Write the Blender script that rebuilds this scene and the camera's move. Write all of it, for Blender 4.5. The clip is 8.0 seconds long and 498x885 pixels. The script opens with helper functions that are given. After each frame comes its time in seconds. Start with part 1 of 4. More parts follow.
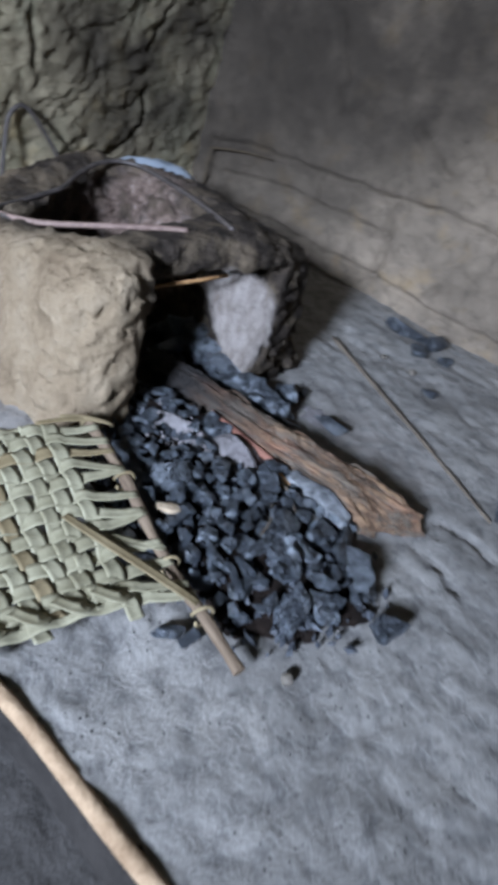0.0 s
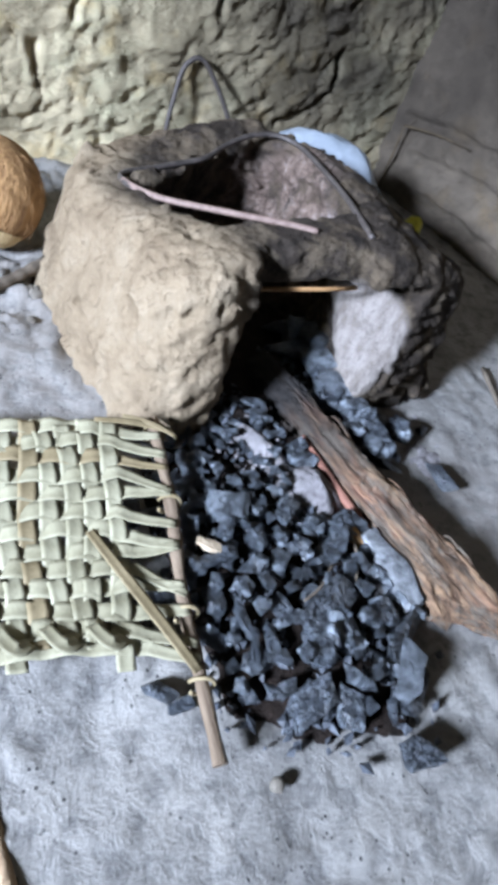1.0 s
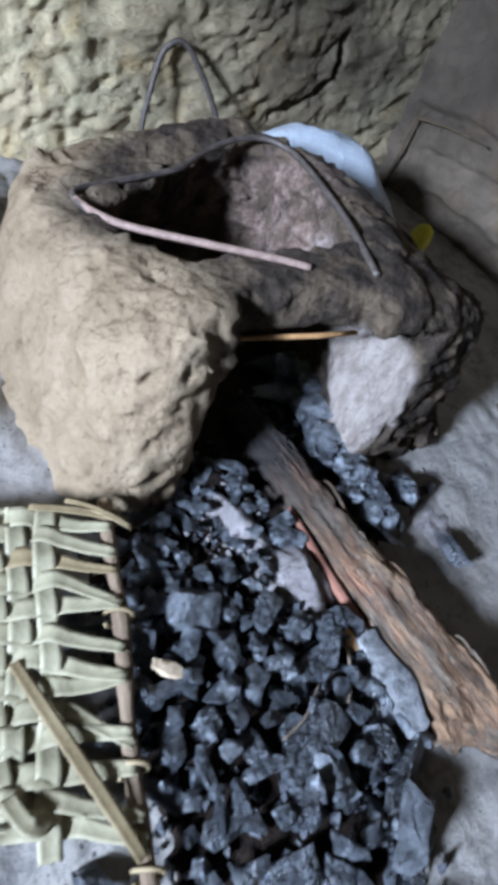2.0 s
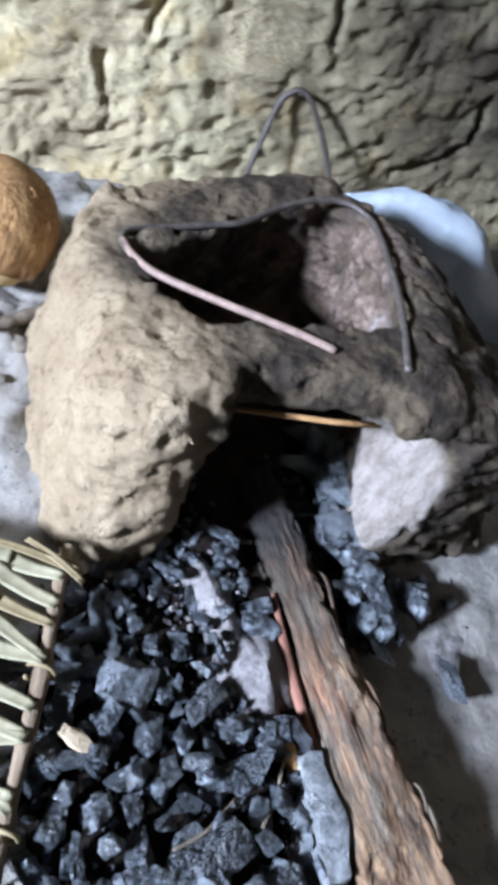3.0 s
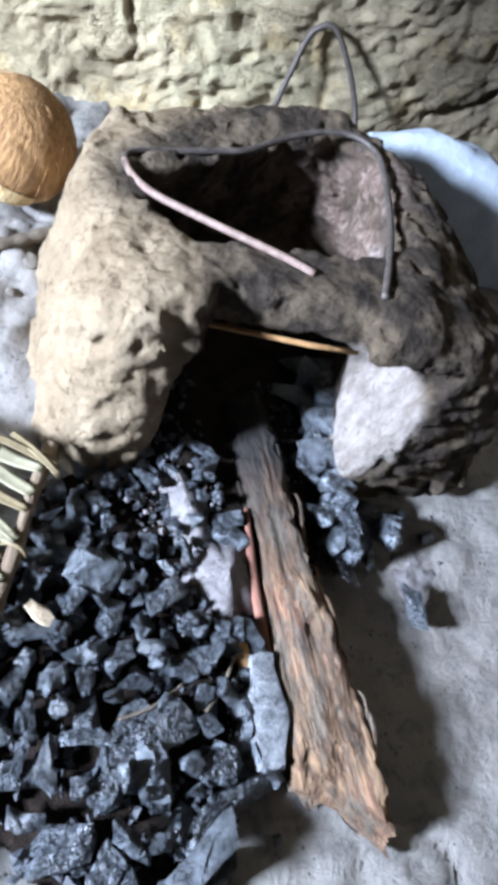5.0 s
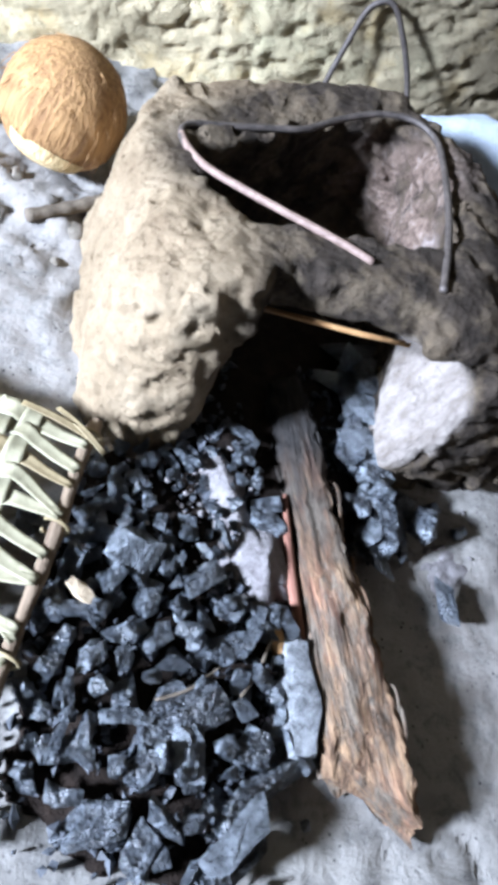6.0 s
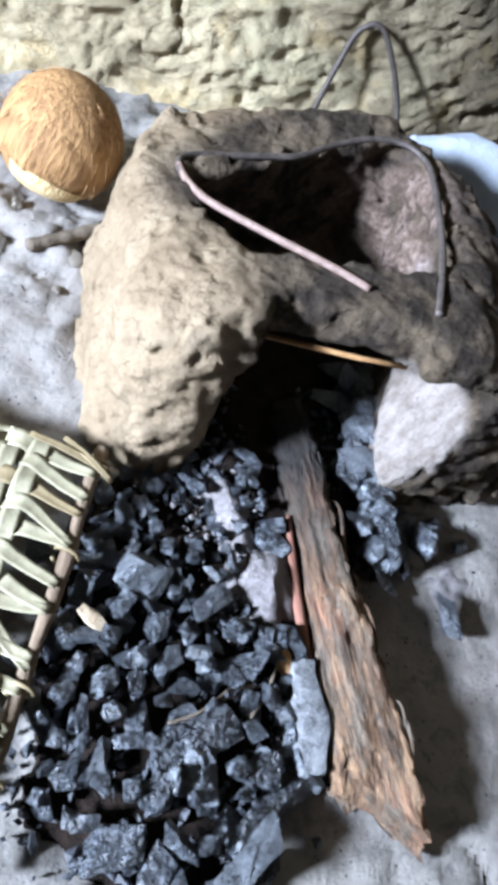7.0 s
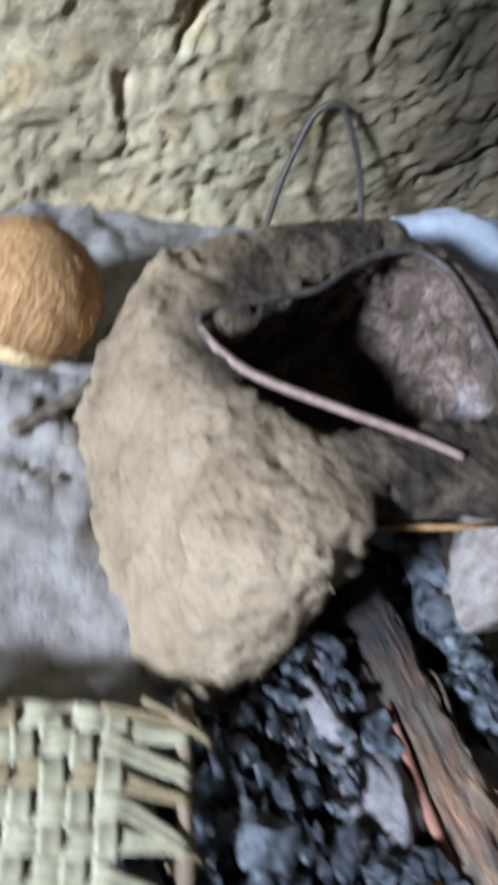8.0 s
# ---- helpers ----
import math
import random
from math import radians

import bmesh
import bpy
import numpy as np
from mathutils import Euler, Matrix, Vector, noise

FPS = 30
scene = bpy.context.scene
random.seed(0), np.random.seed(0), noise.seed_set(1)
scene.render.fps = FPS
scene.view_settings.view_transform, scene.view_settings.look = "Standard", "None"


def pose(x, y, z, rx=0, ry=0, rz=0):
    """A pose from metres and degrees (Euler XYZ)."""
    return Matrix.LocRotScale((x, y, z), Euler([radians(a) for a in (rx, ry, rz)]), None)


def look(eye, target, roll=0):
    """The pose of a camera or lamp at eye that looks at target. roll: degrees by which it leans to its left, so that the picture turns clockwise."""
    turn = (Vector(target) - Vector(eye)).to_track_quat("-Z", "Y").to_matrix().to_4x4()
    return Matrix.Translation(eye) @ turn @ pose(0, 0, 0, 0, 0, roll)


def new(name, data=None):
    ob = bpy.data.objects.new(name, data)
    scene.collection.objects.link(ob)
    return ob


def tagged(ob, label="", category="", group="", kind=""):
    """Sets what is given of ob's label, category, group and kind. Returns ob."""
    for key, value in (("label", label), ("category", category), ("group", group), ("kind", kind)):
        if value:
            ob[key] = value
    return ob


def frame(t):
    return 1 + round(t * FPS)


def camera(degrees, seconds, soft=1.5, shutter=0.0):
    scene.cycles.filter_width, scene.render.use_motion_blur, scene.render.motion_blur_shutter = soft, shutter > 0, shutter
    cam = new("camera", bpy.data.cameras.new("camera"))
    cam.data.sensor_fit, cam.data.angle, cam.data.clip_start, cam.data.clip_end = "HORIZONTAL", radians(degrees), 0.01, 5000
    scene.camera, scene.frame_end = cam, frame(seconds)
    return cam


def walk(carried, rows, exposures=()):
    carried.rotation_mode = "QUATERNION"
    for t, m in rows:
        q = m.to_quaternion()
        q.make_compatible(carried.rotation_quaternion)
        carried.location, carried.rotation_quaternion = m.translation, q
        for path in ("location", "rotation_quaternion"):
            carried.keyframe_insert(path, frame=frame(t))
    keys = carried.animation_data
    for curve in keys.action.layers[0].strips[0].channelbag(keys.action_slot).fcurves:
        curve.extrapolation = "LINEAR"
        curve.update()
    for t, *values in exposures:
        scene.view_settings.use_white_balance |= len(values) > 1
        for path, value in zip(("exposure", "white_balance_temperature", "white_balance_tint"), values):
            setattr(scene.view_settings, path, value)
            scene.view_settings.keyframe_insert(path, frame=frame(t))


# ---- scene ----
cam = camera(39.3, 8.0, soft=5.0, shutter=0.5)
PATH = [
    (0, (0.046, 0.047, 0.456), (1.35, 1.089, -0.646), 22.2),
    (0.2, (0.087, 0.061, 0.462), (1.302, 1.164, -0.681), 23.5),
    (0.5, (0.116, 0.08, 0.474), (1.312, 1.2, -0.673), 27.2),
    (1, (0.166, 0.106, 0.482), (1.087, 1.278, -0.852), 27.4),
    (1.5, (0.2, 0.156, 0.471), (1.071, 1.337, -0.888), 26.9),
    (2, (0.237, 0.231, 0.467), (1.157, 1.348, -0.913), 29.1),
    (3.3, (0.357, 0.264, 0.519), (0.769, 1.498, -1.0), 29.2),
    (3.5, (0.361, 0.264, 0.523), (0.712, 1.472, -1.031), 28.2),
    (4, (0.388, 0.243, 0.532), (0.781, 1.437, -1.024), 29.0),
    (5.3, (0.402, 0.221, 0.521), (0.854, 1.337, -1.076), 32.7),
    (5.5, (0.394, 0.223, 0.518), (0.841, 1.322, -1.092), 33.5),
    (6, (0.37, 0.228, 0.515), (0.826, 1.31, -1.104), 36.4),
    (6.5, (0.362, 0.233, 0.53), (0.809, 1.339, -1.076), 35.5),
    (7, (0.358, 0.234, 0.53), (0.82, 1.328, -1.079), 35.1),
    (7.5, (0.318, 0.289, 0.521), (0.825, 1.343, -1.102), 37.4),
    (7.7, (0.284, 0.336, 0.51), (0.876, 1.356, -1.106), 38.8),
    (8, (0.228, 0.404, 0.491), (0.982, 1.49, -1.01), 34.5),
]
EXPOSURES = [(0, -1.4, 5670, 10), (0.5, -0.95, 5670, 10), (1.0, -0.65, 5670, 10), (1.5, -0.8, 5670, 10), (2.0, -0.85, 5620, 10), (3.5, -0.35, 5790, 10), (4.0, -0.45, 5790, 10), (5.5, -0.1, 5740, 10), (6.9, -0.2, 5840, 10), (7.5, -0.55, 5840, 10), (8, -0.9, 5840, 10)]
walk(cam, [(t, look(eye, target, roll)) for t, eye, target, roll in PATH], EXPOSURES)

# ---------------------------------------------------------------- world and light
world = bpy.data.worlds.new("world")
scene.world = world
world.use_nodes = True
wn = world.node_tree
sky = wn.nodes.new("ShaderNodeTexSky")
sky.sky_type, sky.sun_disc = "NISHITA", False
sky.sun_elevation, sky.sun_rotation = radians(42), radians(242)
wn.links.new(sky.outputs[0], wn.nodes["Background"].inputs[0])
wn.nodes["Background"].inputs[1].default_value = 0.05


def area_lamp(name, eye, target, size_x, size_y, watts, colour, spread=180):
    lamp = bpy.data.lights.new(name, "AREA")
    lamp.shape, lamp.size, lamp.size_y, lamp.energy, lamp.color = "RECTANGLE", size_x, size_y, watts, colour
    lamp.spread = radians(spread)
    ob = new(name, lamp)
    ob.matrix_world = look(eye, target)
    return ob


# daylight through the left window opening, its spread narrowed to the hearth
area_lamp("daylight_window", (-1.62, -0.42, 1.00), (0.56, 0.55, 0.08), 0.34, 0.34, 46.0, (0.90, 0.97, 1.10), 62)
# weak bluish fill lamp added behind the camera, not a known source
area_lamp("daylight_door", (0.35, -1.95, 1.15), (0.5, 0.7, 0.2), 0.8, 1.7, 0.4, (0.55, 0.78, 1.0))


# ---------------------------------------------------------------- materials
class Nodes:
    """Short-hand for building one node material."""

    def __init__(self, name):
        self.mat = bpy.data.materials.new(name)
        self.mat.use_nodes = True
        self.tree = self.mat.node_tree
        self.bsdf = self.tree.nodes["Principled BSDF"]
        self.coord = self.tree.nodes.new("ShaderNodeTexCoord")

    def node(self, kind, **inputs):
        n = self.tree.nodes.new(kind)
        for key, value in inputs.items():
            self.put(n.inputs[key.replace("_", " ")], value)
        return n

    def put(self, socket, value):
        if isinstance(value, bpy.types.NodeSocket):
            self.tree.links.new(value, socket)
        elif isinstance(value, (tuple, list)) and len(value) == 3 and socket.type == "RGBA":
            socket.default_value = (*value, 1)
        else:
            socket.default_value = value

    def place(self, kind="Object", stretch=(1, 1, 1), turn=(0, 0, 0)):
        m = self.node("ShaderNodeMapping", Vector=self.coord.outputs[kind])
        m.inputs["Scale"].default_value = stretch
        m.inputs["Rotation"].default_value = turn
        return m.outputs[0]

    def noise(self, vector, scale, detail=5.0, rough=0.6, warp=0.0):
        n = self.node("ShaderNodeTexNoise", Vector=vector, Scale=scale, Detail=detail, Roughness=rough, Distortion=warp)
        return n.outputs["Fac"]

    def voronoi(self, vector, scale, feature="F1"):
        n = self.node("ShaderNodeTexVoronoi", Vector=vector, Scale=scale)
        n.feature = feature
        return n.outputs["Distance"]

    def ramp(self, fac, *stops):
        n = self.node("ShaderNodeValToRGB", Fac=fac)
        e = n.color_ramp.elements
        while len(e) < len(stops):
            e.new(0.5)
        for item, (at, colour) in zip(e, stops):
            item.position = at
            item.color = (*colour, 1) if isinstance(colour, tuple) else (colour, colour, colour, 1)
        return n.outputs[0]

    def mix(self, fac, a, b, how="MIX"):
        n = self.tree.nodes.new("ShaderNodeMix")
        n.data_type, n.blend_type = "RGBA", how
        self.put(n.inputs["Factor"], fac)
        self.put(n.inputs["A"], a)
        self.put(n.inputs["B"], b)
        return n.outputs["Result"]

    def math(self, how, a, b=0.0):
        n = self.tree.nodes.new("ShaderNodeMath")
        n.operation, n.use_clamp = how, how in ("MULTIPLY", "ADD", "SUBTRACT")
        self.put(n.inputs[0], a)
        self.put(n.inputs[1], b)
        return n.outputs[0]

    def near(self, vector, centre, inner, outer):
        """1 within inner metres of a point, 0 beyond outer."""
        d = self.node("ShaderNodeVectorMath", Vector=vector)
        d.operation = "DISTANCE"
        d.inputs[1].default_value = centre
        r = self.node("ShaderNodeMapRange", Value=d.outputs["Value"])
        r.interpolation_type = "SMOOTHSTEP"
        for key, value in (("From Min", inner), ("From Max", outer), ("To Min", 1.0), ("To Max", 0.0)):
            r.inputs[key].default_value = value
        return r.outputs[0]

    def random(self):
        return self.tree.nodes.new("ShaderNodeObjectInfo").outputs["Random"]

    def done(self, colour, rough=0.9, bump=(), metal=0.0, spec=0.3):
        self.put(self.bsdf.inputs["Base Color"], colour)
        self.put(self.bsdf.inputs["Roughness"], rough)
        self.put(self.bsdf.inputs["Metallic"], metal)
        self.put(self.bsdf.inputs["Specular IOR Level"], spec)
        last = None
        for height, distance in bump:
            b = self.node("ShaderNodeBump", Height=height, Distance=distance, Strength=1.0)
            if last is not None:
                self.put(b.inputs["Normal"], last)
            last = b.outputs[0]
        if last is not None:
            self.put(self.bsdf.inputs["Normal"], last)
        return self.mat


def make_clay():
    """Cream hand-laid clay, blackened by soot round the pot hole and the fire mouth, burnt white inside the cheek."""
    n = Nodes("stove_clay")
    p = n.place()
    big, fine = n.noise(p, 22, 6, 0.65, 0.4), n.noise(p, 160, 5, 0.7)
    clay = n.ramp(big, (0.3, (0.19, 0.142, 0.090)), (0.52, (0.305, 0.238, 0.156)), (0.72, (0.385, 0.312, 0.216)))
    clay = n.mix(n.math("MULTIPLY", fine, 0.45), clay, (0.17, 0.124, 0.085))
    clay = n.mix(n.ramp(n.noise(p, 75, 5, 0.75), (0.58, 0.0), (0.70, 0.5)), clay, (0.23, 0.175, 0.12))
    soot_colour = n.ramp(n.noise(p, 48, 5, 0.7), (0.30, (0.014, 0.011, 0.009)), (0.56, (0.042, 0.033, 0.026)), (0.80, (0.085, 0.067, 0.052)))
    ragged = n.ramp(n.noise(p, 30, 5, 0.65), (0.30, 0.55), (0.55, 1.0))
    a = n.math("MAXIMUM", n.near(p, (0.525, 0.77, 0.13), 0.115, 0.165), n.near(p, (0.43, 0.735, 0.15), 0.050, 0.095))
    b = n.near(p, (0.57, 0.62, 0.12), 0.115, 0.165)
    c = n.near(p, (0.70, 0.69, 0.12), 0.16, 0.24)
    soot = n.math("MAXIMUM", a, n.math("MAXIMUM", b, c))
    soot = n.math("MULTIPLY", soot, ragged)
    colour = n.mix(soot, clay, soot_colour)
    # the burnt face of the cheek
    dot = n.node("ShaderNodeVectorMath", Vector=p)
    dot.operation = "DOT_PRODUCT"
    dot.inputs[1].default_value = (-0.64, -0.65, 0.41)
    face = n.node("ShaderNodeMapRange", Value=dot.outputs["Value"])
    for key, value in (("From Min", -0.7669), ("From Max", -0.7619)):
        face.inputs[key].default_value = value
    white = n.math("MULTIPLY", n.math("MULTIPLY", face.outputs[0], n.near(p, (0.602, 0.602, 0.090), 0.064, 0.078)), n.ramp(big, (0.3, 0.75), (0.5, 1.0)))
    ash = n.ramp(n.noise(n.place(stretch=(1, 1, 0.12)), 110, 4, 0.6), (0.30, (0.175, 0.148, 0.128)), (0.62, (0.30, 0.266, 0.242)))
    colour = n.mix(white, colour, ash)
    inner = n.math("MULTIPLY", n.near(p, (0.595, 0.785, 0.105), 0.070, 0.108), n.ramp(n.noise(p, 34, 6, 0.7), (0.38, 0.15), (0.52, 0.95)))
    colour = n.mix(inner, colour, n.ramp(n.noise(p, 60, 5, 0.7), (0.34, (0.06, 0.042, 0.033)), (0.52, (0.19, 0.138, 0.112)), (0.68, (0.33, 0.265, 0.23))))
    powder = n.math("MULTIPLY", n.math("MAXIMUM", n.near(p, (0.612, 0.715, 0.140), 0.010, 0.034), n.near(p, (0.565, 0.745, 0.10), 0.022, 0.042)), n.ramp(n.noise(p, 45, 5, 0.7), (0.36, 0.2), (0.52, 0.95)))
    colour = n.mix(powder, colour, n.ramp(fine, (0.3, (0.27, 0.22, 0.21)), (0.6, (0.44, 0.405, 0.40))))
    return n.done(colour, 0.93, ((n.noise(p, 260, 5, 0.75), 0.003), (n.voronoi(p, 120), 0.002), (n.noise(p, 90, 5, 0.65), 0.0035)), spec=0.15)


def make_floor():
    n = Nodes("floor_clay")
    p = n.place()
    big, mid, fine = n.noise(p, 7, 6, 0.62, 0.3), n.noise(p, 45, 6, 0.7, 0.3), n.noise(p, 300, 4, 0.7)
    base = n.ramp(big, (0.30, (0.195, 0.185, 0.172)), (0.5, (0.285, 0.272, 0.254)), (0.7, (0.36, 0.34, 0.312)))
    colour = n.mix(n.ramp(mid, (0.36, 0.75), (0.52, 0.0)), base, (0.12, 0.117, 0.114))
    colour = n.mix(n.ramp(n.noise(p, 110, 5, 0.7), (0.54, 0.0), (0.70, 0.5)), colour, (0.32, 0.308, 0.292))
    # pale ash dust by the stove and the hearth
    dust = n.math("MULTIPLY", n.math("MAXIMUM", n.near(p, (0.27, 0.66, 0), 0.06, 0.22), n.near(p, (0.72, 0.42, 0), 0.03, 0.2)), n.ramp(mid, (0.38, 0.15), (0.60, 0.85)))
    colour = n.mix(dust, colour, (0.25, 0.228, 0.21))
    specks = n.ramp(n.voronoi(p, 130), (0.12, 1.0), (0.22, 0.0))
    specks = n.math("MULTIPLY", specks, n.ramp(n.noise(p, 22, 4), (0.44, 0.0), (0.60, 0.95)))
    colour = n.mix(specks, colour, (0.05, 0.048, 0.048))
    return n.done(colour, 0.92, ((fine, 0.0004), (mid, 0.003)), spec=0.2)


def make_wall(name, tint, soot, soot_and_falloff=()):
    n = Nodes(name)
    p = n.place()
    big, mid, fine = n.noise(p, 6, 6, 0.65, 0.4), n.noise(p, 38, 7, 0.72, 0.8), n.noise(p, 190, 5, 0.7)
    dark = tuple(c * 0.6 for c in tint)
    colour = n.ramp(big, (0.3, dark), (0.5, tint), (0.72, tuple(min(c * 1.3, 0.8) for c in tint)))
    colour = n.mix(n.ramp(mid, (0.36, 0.55), (0.50, 0.0)), colour, tuple(c * 0.4 for c in tint))
    colour = n.mix(n.ramp(n.noise(p, 14, 5, 0.6), (0.55, 0.0), (0.7, 0.45)), colour, (tint[0] * 1.25, tint[1] * 1.05, tint[2] * 0.62))
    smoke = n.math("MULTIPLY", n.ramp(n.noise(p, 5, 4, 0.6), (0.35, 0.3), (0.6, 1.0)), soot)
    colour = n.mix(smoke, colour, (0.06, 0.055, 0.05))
    # soot towards the corner, with the light's falloff painted into the same darkening
    for dark_centre, inner, outer in soot_and_falloff:
        colour = n.mix(n.math("MULTIPLY", n.near(p, dark_centre, inner, outer), n.ramp(n.noise(p, 9, 5, 0.6), (0.3, 0.62), (0.6, 0.96))), colour, (0.052, 0.043, 0.034))
    return n.done(colour, 0.95, ((fine, 0.0030), (mid, 0.006)), spec=0.12)


def make_coal(name="charcoal", ashy=0.0):
    n = Nodes(name)
    p = n.place()
    r = n.random()
    grain = n.noise(n.place(stretch=(1, 0.18, 1)), 9, 4, 0.6)
    # blue-grey patches: an ash film and painted sheen mixed into the colour
    ash = n.ramp(n.noise(p, 1.6, 3, 0.6, 0.4), (0.48, 0.0), (0.66, 1.0))
    ash = n.math("MULTIPLY", ash, n.ramp(r, (0.10, 0.10), (0.90, 1.0)))
    ash = n.math("ADD", ash, ashy)
    colour = n.mix(ash, n.ramp(grain, (0.3, (0.010, 0.011, 0.013)), (0.70, (0.105, 0.121, 0.148))), (0.33, 0.37, 0.425))
    return n.done(colour, n.mix(ash, (0.38, 0.38, 0.38), (0.70, 0.70, 0.70)), ((grain, 0.025), (n.noise(p, 3.5, 4, 0.6), 0.04)), spec=0.8)


def make_plain(name, low, high, scale, rough=0.85, stretch=(1, 1, 1), bump=0.002, detail=5, spec=0.3, metal=0.0, fine=None):
    n = Nodes(name)
    p = n.place(stretch=stretch)
    grain, other = n.noise(p, scale, detail, 0.65, 0.3), n.noise(p, scale * 6, 4, 0.7)
    tone = n.math("ADD", n.math("MULTIPLY", grain, 0.75), n.math("MULTIPLY", other, 0.25))
    tone = n.math("ADD", tone, n.math("MULTIPLY", n.math("SUBTRACT", n.random(), 0.5), 0.25))
    return n.done(n.ramp(tone, (0.32, low), (0.68, high)), rough, ((grain, bump), (other, bump * 0.4)), metal, spec)


def make_log():
    """Split reddish-brown firewood, pale along the split edge, charred at the burning end."""
    n = Nodes("firewood")
    p = n.place(stretch=(1, 0.07, 1))
    grain, line = n.noise(p, 170, 6, 0.7, 0.6), n.noise(p, 60, 4, 0.6)
    colour = n.ramp(grain, (0.32, (0.035, 0.022, 0.015)), (0.50, (0.17, 0.105, 0.065)), (0.72, (0.36, 0.235, 0.135)))
    red = n.ramp(n.noise(n.place(stretch=(1, 0.3, 1)), 40, 4), (0.52, 0.0), (0.66, 0.45))
    colour = n.mix(red, colour, n.ramp(grain, (0.3, (0.18, 0.07, 0.045)), (0.7, (0.40, 0.20, 0.13))))
    grey = n.ramp(n.noise(n.place(stretch=(1, 0.2, 1)), 55, 5, 0.7), (0.44, 0.0), (0.56, 0.85))
    colour = n.mix(grey, colour, n.ramp(n.noise(n.place(stretch=(1, 0.25, 1)), 120, 4, 0.7), (0.36, (0.045, 0.037, 0.030)), (0.62, (0.17, 0.145, 0.115))))
    sep = n.node("ShaderNodeSeparateXYZ", Vector=n.coord.outputs["Object"])
    char = n.math("MULTIPLY", n.ramp(sep.outputs["Y"], (0.14, 0.0), (0.28, 1.0)), n.ramp(line, (0.25, 0.6), (0.5, 1.0)))
    colour = n.mix(char, colour, (0.018, 0.016, 0.015))
    return n.done(colour, 0.86, ((grain, 0.004), (line, 0.006)), spec=0.25)


CLAY, FLOOR, COAL, LOG = make_clay(), make_floor(), make_coal(), make_log()
LOG_RED = make_plain("red_split_wood", (0.09, 0.036, 0.025), (0.25, 0.120, 0.085), 60, 0.8, stretch=(1, 0.1, 1), bump=0.002)
COAL_ASHY = make_plain("ashy_charcoal", (0.02, 0.023, 0.028), (0.36, 0.395, 0.445), 2.6, 0.7, bump=0.06, spec=0.4)
CRUMB = make_plain("charcoal_crumb", (0.010, 0.011, 0.013), (0.085, 0.095, 0.115), 130, 0.6, bump=0.001, spec=0.5)
ASH_CRUST = make_plain("ash_crust", (0.03, 0.032, 0.036), (0.48, 0.50, 0.53), 95, 0.8, bump=0.007, spec=0.3)
# darker to the right: part smoke soot, part fading light put in the colour
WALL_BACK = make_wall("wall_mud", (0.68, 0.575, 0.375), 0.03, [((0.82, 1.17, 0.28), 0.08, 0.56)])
# for the added unseen walls, kept dark to cut bounced light
WALL_DARK = make_wall("wall_low_bounce", (0.11, 0.095, 0.075), 0.6)
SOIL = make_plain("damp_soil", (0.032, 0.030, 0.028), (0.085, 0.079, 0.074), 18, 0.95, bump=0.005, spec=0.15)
# darker copy of the soil: shade below the rim is put into its colour
SIDE = make_plain("soil_painted_shade", (0.014, 0.013, 0.012), (0.042, 0.038, 0.035), 24, 0.95, bump=0.005, spec=0.1)
RIM = make_plain("rim_clay", (0.20, 0.13, 0.075), (0.48, 0.35, 0.225), 40, 0.9, bump=0.004, spec=0.15)
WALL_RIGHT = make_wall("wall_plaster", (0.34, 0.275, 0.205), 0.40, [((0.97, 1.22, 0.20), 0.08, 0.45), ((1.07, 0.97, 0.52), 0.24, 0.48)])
# for the added unseen roof, dark against bounce, and for dark sticks
DARK_BROWN = make_plain("dark_brown", (0.03, 0.022, 0.014), (0.10, 0.075, 0.045), 30)
IRON = make_plain("sooty_iron", (0.035, 0.03, 0.028), (0.13, 0.11, 0.10), 120, 0.55, bump=0.0008, spec=0.5, metal=0.35)
IRON_PALE = make_plain("burnt_iron", (0.07, 0.042, 0.034), (0.24, 0.17, 0.142), 120, 0.6, bump=0.0008, spec=0.4)
ASH = make_plain("pale_ash", (0.17, 0.152, 0.155), (0.37, 0.348, 0.352), 90, 0.97, bump=0.007, spec=0.1)
DUST = make_plain("coal_dust", (0.004, 0.0032, 0.0028), (0.026, 0.018, 0.014), 70, 0.95, bump=0.005, spec=0.15)
LEAF = make_plain("dry_palm_leaf", (0.165, 0.148, 0.09), (0.325, 0.303, 0.206), 26, 0.55, stretch=(1, 1, 1), bump=0.001, spec=0.35)
LEAF_BROWN = make_plain("brown_palm_leaf", (0.13, 0.10, 0.05), (0.28, 0.225, 0.13), 26, 0.65, bump=0.001, spec=0.3)
RIB = make_plain("palm_rib", (0.075, 0.050, 0.032), (0.27, 0.205, 0.14), 70, 0.75, stretch=(1, 0.06, 1), bump=0.002)
TWIG = make_plain("grey_twig", (0.07, 0.055, 0.042), (0.20, 0.165, 0.125), 80, 0.85, stretch=(1, 1, 0.2), bump=0.002)
STONE = make_plain("pale_clod", (0.22, 0.19, 0.16), (0.48, 0.43, 0.36), 60, 0.95, bump=0.004, spec=0.15)
SACK = make_plain("white_plastic", (0.28, 0.33, 0.39), (0.44, 0.49, 0.56), 24, 0.42, bump=0.003, spec=0.5)
YELLOW = make_plain("yellow_plastic", (0.55, 0.47, 0.02), (0.78, 0.70, 0.04), 40, 0.45, bump=0.001, spec=0.5)
CHIP = make_plain("wood_chip", (0.30, 0.22, 0.14), (0.55, 0.45, 0.32), 90, 0.85, bump=0.002)
CHIP_RED = make_plain("orange_wood_chip", (0.32, 0.17, 0.07), (0.55, 0.33, 0.15), 90, 0.85, bump=0.002)


